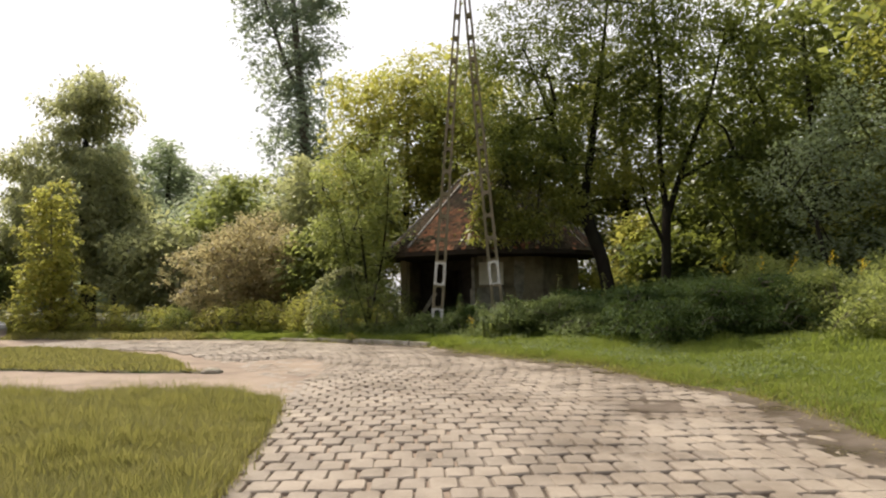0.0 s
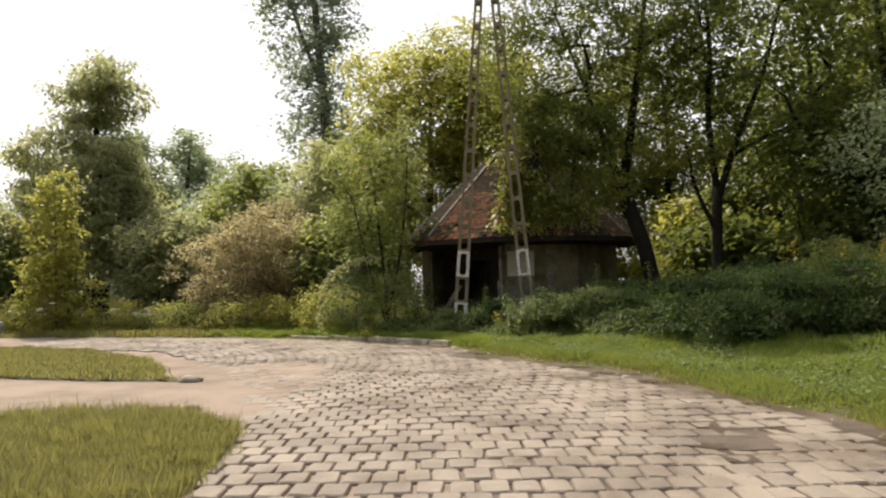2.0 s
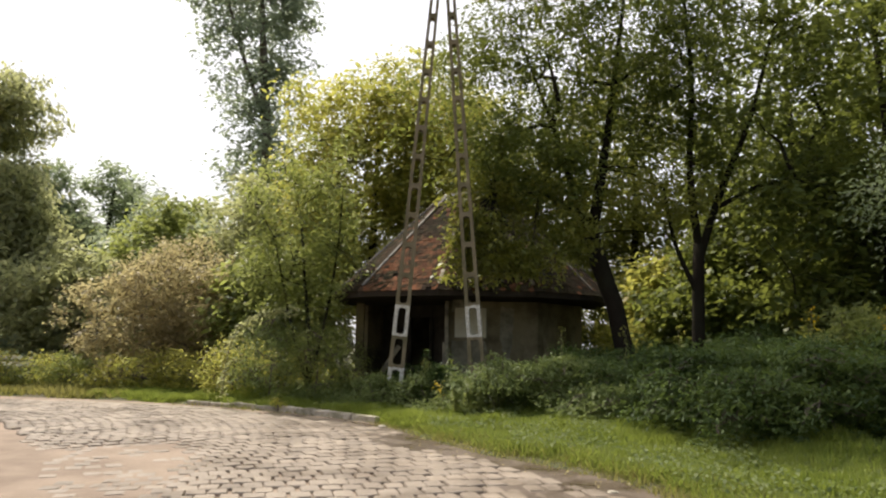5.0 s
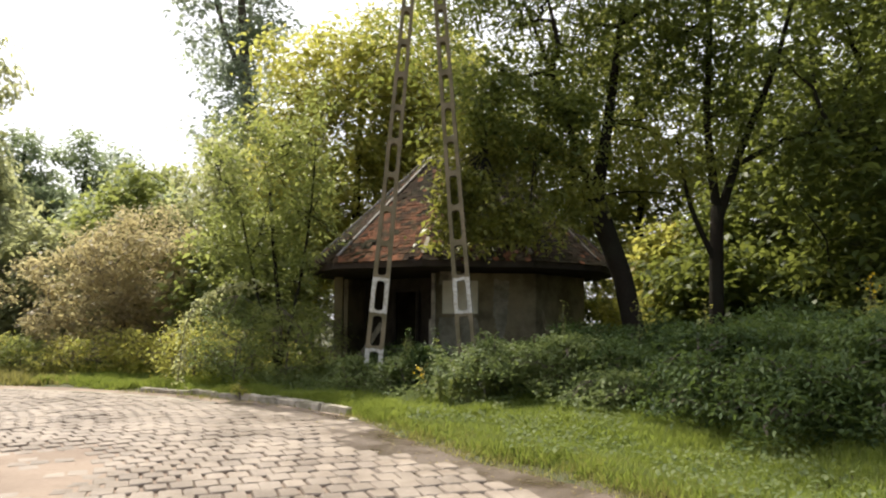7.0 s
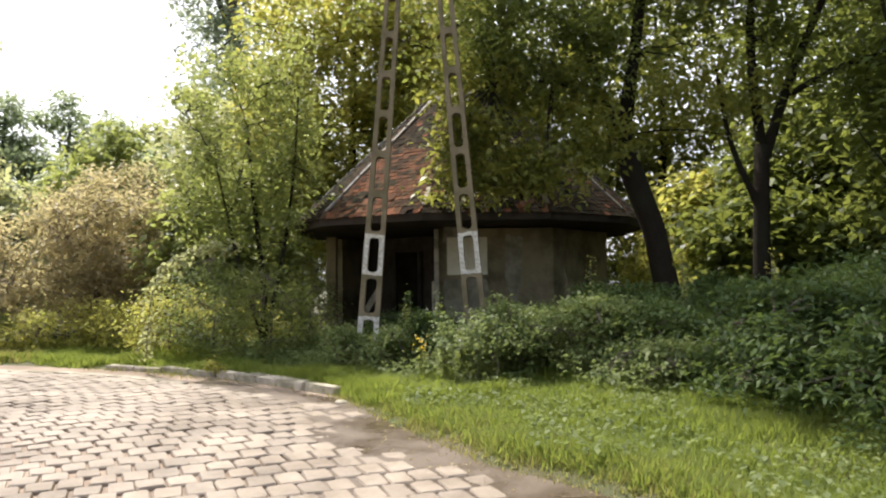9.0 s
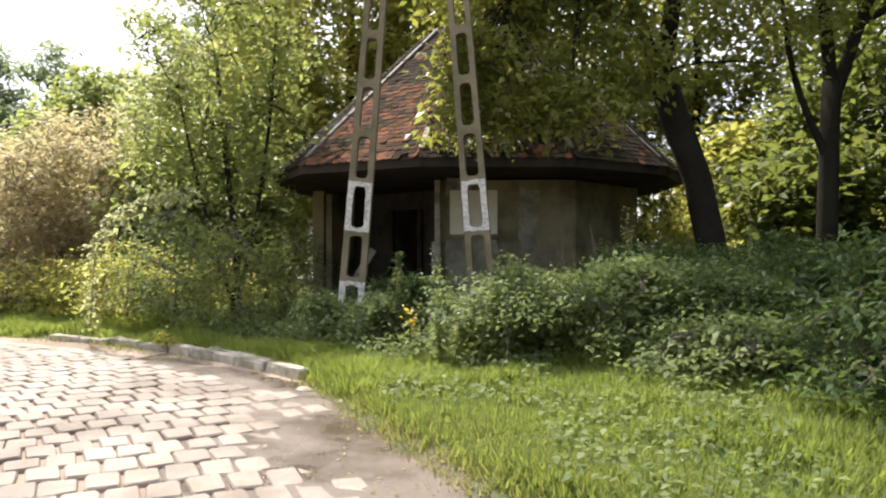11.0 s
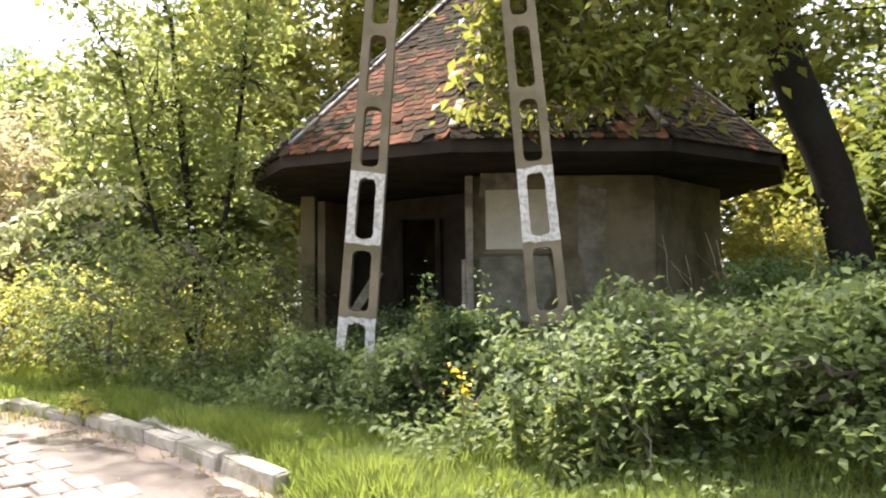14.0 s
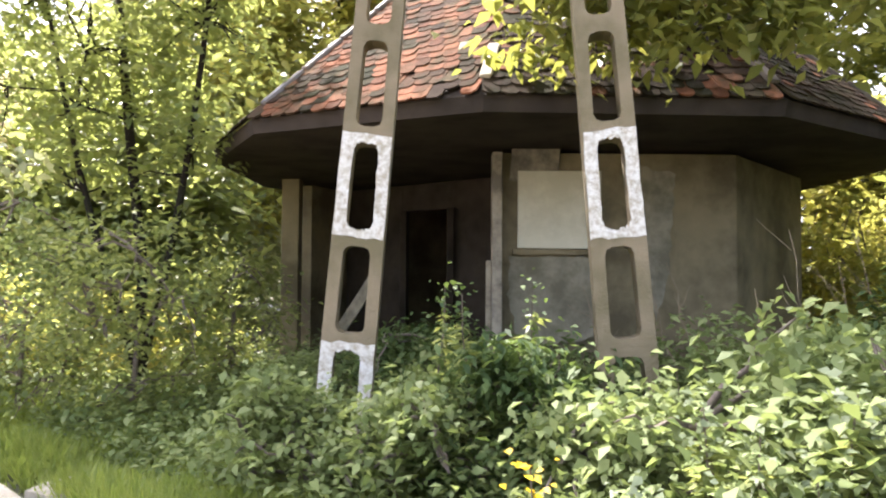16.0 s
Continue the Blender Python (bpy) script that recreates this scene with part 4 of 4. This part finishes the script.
plant("tree", "roadside tree with a low overhanging bough", "tree",
      [(8.4, 1.6, gz_at(8.4, 1.6)), (8.4, 1.6, 2), (8.2, 1.7, 4.2), (8.0, 1.8, 6.5)], [0.2, 0.17, 0.13, 0.08],
      [(8.2, 1.8, 6.8, 2.6, 2.2, 2.2, 140), (4.2, 2.5, 4.0, 1.1, 0.5, 0.35, 44), (5.8, 4.0, 5.4, 1.2, 0.8, 0.6, 40)], "leaf_fresh", 0.12, per=26, spread=0.2, limbs=6, twigs=60,
      stems=[([(8.2, 1.7, 4.4), (6.8, 2.0, 4.9), (5.4, 2.3, 4.7), (3.7, 2.5, 4.0)], 0.06, 0.012)])

# bushes in the hut's shadow; the yellow leaf colour paints sunlight on them
for x, y, h in ((6.3, 24.6, 2.3), (7.4, 24.3, 2.1), (6.0, 23.4, 1.4), (8.3, 25.2, 2.5)):
    z = gz_at(x, y)
    plant("bush", "bush beside the hut coloured yellow-green as if sunlit", "bush", [(x, y, z), (x, y, z + 0.6), (x, y, z + 1.2)], [0.03, 0.02, 0.012],
          [(x, y, z + h * 0.5, 0.9, 0.7, h * 0.5, 90)], "leaf_yellow", 0.1, per=40, spread=0.16, limbs=6, twigs=30, bark="twig")

# undergrowth between the verge and the hut
BUSHES = [(1.5, 18.6, 0.7, 0.6, 0), (2.25, 17.75, 0.95, 0.95, 0), (3.35, 17.2, 1.0, 0.95, 0), (4.5, 17.2, 1.05, 0.92, 1), (3.9, 15.9, 0.8, 0.42, 0), (4.9, 14.6, 0.9, 1.1, 1), (4.3, 19.2, 1.1, 1.1, 1), (5.6, 18.4, 1.2, 1.15, 1),
          (5.3, 13.3, 0.85, 0.95, 2), (6.3, 12.9, 1.0, 1.2, 2), (6.2, 14.9, 1.1, 1.3, 1), (7.4, 12.7, 1.1, 1.3, 2), (7.1, 16.6, 1.3, 1.4, 1), (8.6, 12.6, 1.2, 1.4, 2), (8.3, 15.2, 1.3, 1.7, 2), (9.9, 12.3, 1.2, 1.6, 2), (2.9, 19.6, 1.1, 0.75, 0), (0.7, 20.2, 0.7, 0.6, 0), (-0.6, 21.2, 0.7, 0.45, 0), (11.4, 12.6, 1.4, 2.0, 2), (8.6, 10.3, 1.0, 1.2, 2), (10.1, 10.0, 1.2, 1.5, 2),
          (-0.4, 19.3, 0.5, 0.75, 0), (0.25, 19.1, 0.55, 0.72, 0), (1.1, 19.4, 0.7, 0.8, 1), (0.2, 21.4, 0.8, 0.6, 1), (6.8, 19.4, 1.2, 1.0, 1), (8.6, 18.6, 1.4, 1.2, 1), (10.2, 16.8, 1.4, 1.5, 1)]
for x, y, r, h, kind in BUSHES:
    z = gz_at(x, y)
    # shade painted by the darker leaf; sunlit bushes past x 8.2 get the brighter
    leaf = ("leaf_bramble", "leaf_weed_shaded", "leaf_weed_shaded" if x < 8.2 else "leaf_fresh")[kind]
    plant("bush", ("sprawling bramble bush with glossy leaves", "dense leafy weed thicket on the verge", "tall weeds and saplings on the verge")[kind], "bush",
          [(x, y, z), (x, y, z + h * 0.3), (x + 0.05, y, z + h * 0.55)], [0.02, 0.016, 0.012],
          [(x, y, z + h * 0.42, r, r, h * 0.6, int(170 * r * r * (0.6 + 0.4 * h)))], leaf, (0.064, 0.08, 0.09)[kind], per=50, spread=0.12, limbs=8, twigs=40, bark="twig", shell=0.35, slim=(0.62, 0.4, 0.3)[kind], flat=0.62, group="undergrowth",
          extra=[((x + rng.uniform(-0.4, 0.4) * r, y + rng.uniform(-0.5, 0.3) * r, z + h * rng.uniform(0.65, 0.95), r * 0.32, r * 0.32, h * 0.22, int(9 + 8 * r)), leaf) for _ in range(3)])

# weeds along the far verge
for i in range(22):
    x = -22 + i * 0.98 + random.uniform(-0.3, 0.3)
    y = 22.9 - 0.20 * (x + 3) + (0.3 if x < -4 else 0) + random.uniform(-0.3, 0.4)
    if x > -2.0:
        continue
    h = random.uniform(0.7, 1.35)
    z = gz_at(x, y)
    plant("weed_clump", "yellow-green roadside weed clump", "weeds", [(x, y, z), (x, y, z + h * 0.4), (x, y, z + h * 0.8)], [0.012, 0.01, 0.006],
          [(x, y, z + h * 0.4, 0.75, 0.6, h * 0.6, 55)], random.choice(("leaf_yellow", "leaf_yellow", "leaf_fresh")), 0.11, per=34, spread=0.16, limbs=4, twigs=16, bark="twig", slim=0.36, group="roadside weeds")


def spike_plant(name, label, x, y, h, material, n=40):
    """An upright flowering weed: stalk, leaves, flower head."""
    root = new(name)
    z = gz_at(x, y)
    root.location = (x, y, z)
    tagged(root, label, "wildflower", "flowering weeds")
    v, f = [], []
    tip = Vector((random.uniform(-0.1, 0.1), random.uniform(-0.1, 0.1), h))
    tube(v, f, bend((0, 0, 0), tip, 5, 0, 0.05), np.linspace(0.008, 0.003, 6), 5)
    part("stalk", mesh_of("stalk", v, f), "twig", root)
    t = rng.uniform(0.15, 0.85, n * 3)[:, None]
    tagged(part("leafage", leaf_mesh("leafage", np.array(tip) * t + rng.normal(0, 0.01, (n * 3, 3)), 0.10, 0.2, 0.7, 0.24), "leaf_fresh", root), kind="stuff")
    c = np.array(tip) * rng.uniform(0.84, 1.02, n)[:, None] + rng.normal(0, 0.05, (n, 3))
    tagged(part("flower_head", leaf_mesh("flower_head", c, 0.045, 0, 0.5, 0.7), material, root), kind="stuff")


for x, y, h in ((4.75, 17.3, 1.55), (10.6, 11.2, 1.8), (10.0, 10.6, 1.7), (6.6, 13.6, 1.5), (7.3, 13.0, 1.7), (7.9, 12.6, 1.6), (8.5, 12.2, 1.8), (9.0, 12.0, 1.6), (8.2, 13.4, 1.9), (7.0, 14.4, 1.8), (9.6, 11.6, 1.7), (3.55, 17.9, 1.55), (5.3, 15.6, 1.5)):
    spike_plant("goldenrod", "goldenrod stalk with a yellow flower head", x, y, h, "leaf_yellow" if h < 1.6 else "flower", 26)
spike_plant("yellow_flower", "low yellow flower cluster among bramble leaves", 0.95, 17.7, 0.75, "flower", 30)
vine = new("climbing_vine")
vine.location = (-4.5, 20.6, gz_at(-4.5, 20.6))
tagged(vine, "arching climber hanging over the shrubs with leaves paled like reflections", "climber")
arch = spline([(-2.75, 20.55, 2.42), (-3.35, 20.35, 2.35), (-3.95, 20.3, 2.0), (-4.3, 20.4, 1.5), (-4.5, 20.6, 0.3)], 40) - np.array(vine.location)
v, f = [], []
tube(v, f, arch, np.linspace(0.006, 0.012, 40), 5)
part("stem", mesh_of("stem", v, f), "twig", vine)
# pale willow leaf colour stands for whitish reflections off the climber's leaves
tagged(part("leafage", leaf_mesh("leafage", arch[rng.integers(0, 40, 380)] + rng.normal(0, 0.075, (380, 3)), 0.11, 0.6, 0.6, 0.6), "leaf_grey", vine), kind="stuff")
z = gz_at(-2.95, 19.95)
plant("weed_clump", "small yellowish weed growing through the kerb", "weeds", [(-2.9, 19.83, 0.0), (-2.9, 19.83, 0.12), (-2.9, 19.8, 0.25)], [0.008, 0.006, 0.004], [(-2.9, 19.8, 0.17, 0.16, 0.13, 0.13, 26)], "leaf_yellow", 0.06, per=16, spread=0.05, limbs=2, twigs=6, bark="twig")
for x, y, h in ((1.45, 17.1, 0.7), (1.62, 17.25, 0.85), (1.75, 17.05, 0.75), (1.9, 17.3, 0.95), (1.55, 17.45, 0.9), (2.0, 17.0, 0.7), (2.15, 17.25, 0.85), (1.3, 17.4, 0.7)):
    spike_plant("mugwort", "feathery pale green weed before the brambles", x, y, h, "leaf_pale", 60)
for x, y in ((0.75, 19.2), (0.5, 19.6), (1.15, 19.5)):
    spike_plant("nettle", "upright green nettle in front of the hut", x, y, 1.25, "leaf_weed_shaded", 30)
for i in range(9):
    x, y = 1.9 + 0.28 * i + random.uniform(-0.1, 0.1), 19.6 + random.uniform(-0.3, 0.3)
    z = gz_at(x, y)
    v, f = [], []
    tip = (x - random.uniform(0.1, 0.5), y, z + random.uniform(1.0, 1.45))
    tube(v, f, bend((x, y, z), tip, 6, 0.02, 0.1), np.linspace(0.005, 0.002, 7), 5)
    for k in range(3):
        b = Vector((x, y, z)).lerp(Vector(tip), random.uniform(0.5, 0.9))
        tube(v, f, bend(b, b + Vector((random.uniform(-0.3, 0.1), 0, random.uniform(0.1, 0.3))), 3, 0, 0.1), np.linspace(0.0025, 0.0012, 4), 4)
    tagged(part("dry_stalk", mesh_of("dry_stalk", v, f), "straw"), "dry straw-coloured weed stalk", "weed stalk", "dry stalks")


# ---- grass ----
def grass(name, test, bounds, n, h, material, label, width=0.009, zfun=height):
    x0, x1, y0, y1 = bounds
    x, y = rng.uniform(x0, x1, n), rng.uniform(y0, y1, n)
    keep = test(x, y)
    x, y = x[keep], y[keep]
    n = len(x)
    x, y = x + rng.normal(0, 0.06, n), y + rng.normal(0, 0.06, n)
    z = zfun(x, y) - 0.01
    tuft = 0.5 + 0.28 * np.sin(6.1 * x + 1.7 * np.sin(5.3 * y)) * np.sin(7.3 * y + 2 * x) + 0.35 * np.sin(1.9 * x + 1.1 * np.sin(2.3 * y)) * np.sin(2.6 * y + 0.7 * x) + rng.uniform(0, 0.5, n)
    hh = h * tuft.clip(0.25, 1.4)
    a = rng.uniform(0, 6.28, n)
    lean = rng.uniform(0.2, 1.1, n) * hh
    w = width * rng.uniform(0.6, 1.3, n)
    b = np.stack([x, y, z], 1)
    s = np.stack([-np.sin(a) * w, np.cos(a) * w, 0 * a], 1)
    d = np.stack([np.cos(a) * lean, np.sin(a) * lean, hh], 1)
    v = np.stack([b - s * 1.2, b + s * 1.2, b + d], 1)
    ob = part(name, quads(name, v, 3), material)
    return tagged(ob, label, "grass", kind="stuff")


def verge(lo, hi):
    def test(x, y):
        d = edge_distance(x, y)
        return (d > lo + 0.12 * np.sin(3 * x + 2 * y)) & (d < hi)
    return test


flat = lambda x, y: np.full(np.shape(x), 0.05)
grass("grass", verge(0.05, 3.2), (-0.6, 9, 2.5, 20), 520000, 0.125, "grass", "lush green verge grass beside the road", 0.008)
grass("grass", verge(-0.12, 0.9), (-0.8, 6.5, 2.5, 18.5), 190000, 0.10, "grass_dry", "short dry grass fringing the verge", 0.007)
grass("grass", verge(0.1, 2.6), (-1.2, 2.2, 16.4, 19.2), 50000, 0.21, "grass", "tall fresh grass before the brambles", 0.009)
grass("grass", verge(0.08, 2.6), (-9, 0.3, 17.2, 26), 210000, 0.17, "grass", "uneven grass behind the kerb", 0.010)
grass("grass", verge(0.0, 2.2), (-30, -8, 21, 30), 90000, 0.22, "grass_dry", "rough grass along the far verge", 0.018)
grass("grass", lambda x, y: inside(ISLAND_1, x, y), (-7, -0.8, 0.2, 8.1), 330000, 0.2, "grass_dry", "yellow-green grass on the road island", 0.0055, flat)
grass("grass", lambda x, y: inside(ISLAND_1, x, y) & (np.sin(2.3 * x + y) * np.sin(1.9 * y - x) > -0.2), (-7, -0.8, 0.2, 8.1), 16000, 0.34, "grass_dry", "tall seeding grass tufts on the road island", 0.0045, flat)
grass("grass", lambda x, y: inside(ISLAND_2, x, y), (-16, -4, 10.8, 20), 90000, 0.12, "grass_dry", "short grass on the narrow road island", 0.012, flat)
grass("grass", verge(-0.30, -0.08), (-6, 0.2, 17, 22), 9000, 0.10, "grass_dry", "sparse grass tufts along the foot of the kerb", 0.008, lambda x, y: np.zeros(np.shape(x)))
grass("grass", verge(0.05, 9), (4.6, 14, -12, 4), 110000, 0.16, "grass", "verge grass further back along the road", 0.016)
grass("grass", verge(3.0, 9), (4.6, 14, 2, 14), 90000, 0.2, "grass", "rough grass under the bushes", 0.016)
grass("grass", lambda x, y: inside(ISLAND_1, x, y), (-20, -6.9, -6, 8), 90000, 0.2, "grass_dry", "rough grass on the far side of the island", 0.02, flat)
grass("grass", lambda x, y: inside(ISLAND_1, x, y), (-7, -0.8, -6, 0.3), 60000, 0.2, "grass_dry", "grass on the near end of the island", 0.014, flat)
x, y = rng.uniform(-0.8, 8, 34000), rng.uniform(5, 20, 34000)
d = edge_distance(x, y)
k = (d > 0.25) & (d < 3.2) & (np.sin(2.1 * x + y) + np.sin(1.4 * y - 2 * x) > -0.1)
c = np.stack([x[k], y[k], height(x[k], y[k]) + rng.uniform(0.03, 0.17, k.sum())], 1)
tagged(part("low_weeds", leaf_mesh("low_weeds", c, 0.062, 0.1, 0.8, 0.7), "leaf_bramble"), "broad-leaved low weeds in the grass", "weeds", kind="stuff")
x, y = rng.uniform(-3, 4.5, 60000), rng.uniform(16.8, 23, 60000)
d = edge_distance(x, y)
k = (d > 0.7) & (y > 17.4)
c = np.stack([x[k], y[k], height(x[k], y[k]) + np.abs(rng.normal(0.1, 0.14, k.sum()))], 1)
tagged(part("ground_ivy", leaf_mesh("ground_ivy", c, 0.075, 0.1, 0.8, 0.6), "leaf_bramble"), "low leafy ground cover in front of the hut", "weeds", kind="stuff")

x, y = rng.uniform(-6, 5.2, 9000), rng.uniform(3, 22, 9000)
d = edge_distance(x, y)
k = (d > -0.8) & (d < 0.05) & (rng.uniform(0, 1, 9000) < np.exp(d * 2.2))
c = np.stack([x[k], y[k], np.full(k.sum(), 0.014)], 1)
tagged(part("leaf_litter", leaf_mesh("leaf_litter", c, 0.045, 0.0, 0.9, 0.6), "leaf_brown"), "scattered dead leaves on the muddy road edge", "leaf litter", kind="stuff")

# ---- setts ----
CENTRE = [(1.75, -8), (1.6, 0), (1.4, 4), (1.0, 8), (0.1, 12), (-1.8, 15.5), (-4.6, 18.2), (-8, 19.8), (-14, 21.2), (-20, 22.3)]
COBBLED = [(3.9, -8), (4.2, 2), (4.3, 7.2), (3.5, 9.4), (2.5, 11.4), (1.6, 13.1), (0.35, 16.0), (-0.75, 17.1), (-2.6, 18.7), (-5, 20.3), (-8, 21.4), (-14, 22.8), (-14, 19.6), (-7.6, 17.0), (-4.6, 13), (-3.4, 11), (-2.3, 8), (-1.75, 6.4), (-1.1, 2.4), (-0.95, -8)]


line = spline(CENTRE)
arc = np.concatenate([[0], np.cumsum(np.hypot(*np.diff(line, axis=0).T))])
heading = np.unwrap(np.arctan2(*np.gradient(line, axis=0).T[::-1]))
ROW, WIDE = 0.335, 0.235


def sett_shape(w, d, r):
    """A worn block: eight corners below, a slightly domed, rounded top."""
    j = lambda s: r.uniform(-s, s)
    ring = [(-w, -d), (w, -d), (w, d), (-w, d)]
    ring = [(x + j(0.012), y + j(0.018)) for x, y in ring]
    oct8 = []
    for i, (x, y) in enumerate(ring):
        px, py = ring[i - 1]
        nx_, ny_ = ring[(i + 1) % 4]
        oct8.append((x + (px - x) * 0.08, y + (py - y) * 0.08))
        oct8.append((x + (nx_ - x) * 0.08, y + (ny_ - y) * 0.08))
    v = [(x, y, -0.06) for x, y in oct8] + [(x, y, 0.016) for x, y in oct8] + [(x * 0.91, y * 0.93, 0.030 + j(0.004)) for x, y in oct8] + [(0, 0, 0.033)]
    f = []
    for i in range(8):
        k = (i + 1) % 8
        f += [(i, k, 8 + k, 8 + i), (8 + i, 8 + k, 16 + k, 16 + i), (16 + i, 16 + k, 24)]
    return v, f


kinds = [sett_shape(WIDE / 2 - 0.010, ROW / 2 - 0.012, random.Random(s)) for s in range(12)]
sett_meshes = []
for v, f in kinds:
    me = mesh_of("sett", v, f)
    me.materials.append(M["sett"])
    sett_meshes.append(me)
sv, sf, single = [], [], 0
row = 0
s = 0.0
while s < arc[-1] - 1:
    cx, cy = np.interp(s, arc, line[:, 0]), np.interp(s, arc, line[:, 1])
    h = np.interp(s, arc, heading)
    h2 = np.interp(s + 0.5, arc, heading)
    curve = (h2 - h) / 0.5
    nxv, nyv = math.sin(h), -math.cos(h)
    for i in range(-17, 18):
        u = (i + (0.5 if row % 2 else 0)) * WIDE + random.uniform(-0.012, 0.012)
        x, y = cx + nxv * u, cy + nyv * u
        if not inside(COBBLED, x, y) or inside(ISLAND_1, x, y):
            continue
        stretch = min(max(1 + curve * u, 0.55), 1.6)
        cover = 0.034 * float(smooth(0.2, 0.9, noise.noise(Vector((x * 0.5, y * 0.5, 3))) + 1.1 * float(smooth(-0.4, -3.2, x + 0.12 * (y - 9))) * float(smooth(5.5, 8, y)) * float(smooth(16, 12.5, y)) + 0.75 * float(smooth(0.5, 0.0, 4.2 - x if y < 8 else 0.8 * (2.0 + 0.42 * (13 - y) - x)))))
        if y > 13.5:
            cover += 0.036 * float(smooth(-1.5, -0.5, edge_distance(x, y))) * (0.75 + 0.5 * noise.noise(Vector((x * 1.7, y * 1.7, 8))))
        for px, py, ex_, ey_ in ((2.2, 10.7, 0.75, 1.2), (3.35, 6.7, 0.7, 0.75), (3.7, 4.2, 0.4, 0.75), (0.35, 14.9, 0.5, 0.9)):
            cover += 0.017 * float(smooth(1.15, 0.6, math.hypot((x - px) / ex_, (y - py) / ey_)))
        z = -cover + random.uniform(-0.006, 0.006)
        if z < -0.034:
            continue
        k = random.randrange(12)
        m = Matrix.Translation((x, y, z + 0.004)) @ Matrix.Rotation(h - math.pi / 2 + random.uniform(-0.03, 0.03), 4, "Z") @ Matrix.Rotation(random.uniform(-0.03, 0.03), 4, "X") @ Matrix.Diagonal((random.uniform(0.95, 1.02), stretch, 1, 1))
        if 5.2 < y < 9.6 and single < 300:
            ob = new("sett", sett_meshes[k])
            ob.parent, ob.matrix_basis = road, m
            single += 1
        else:
            v, f = kinds[k]
            o = len(sv)
            sv += [m @ Vector(q) for q in v]
            sf += [tuple(o + q for q in g) for g in f]
    row += 1
    s += ROW
tagged(part("further_setts", mesh_of("further_setts", sv, sf), "sett", road), kind="stuff")
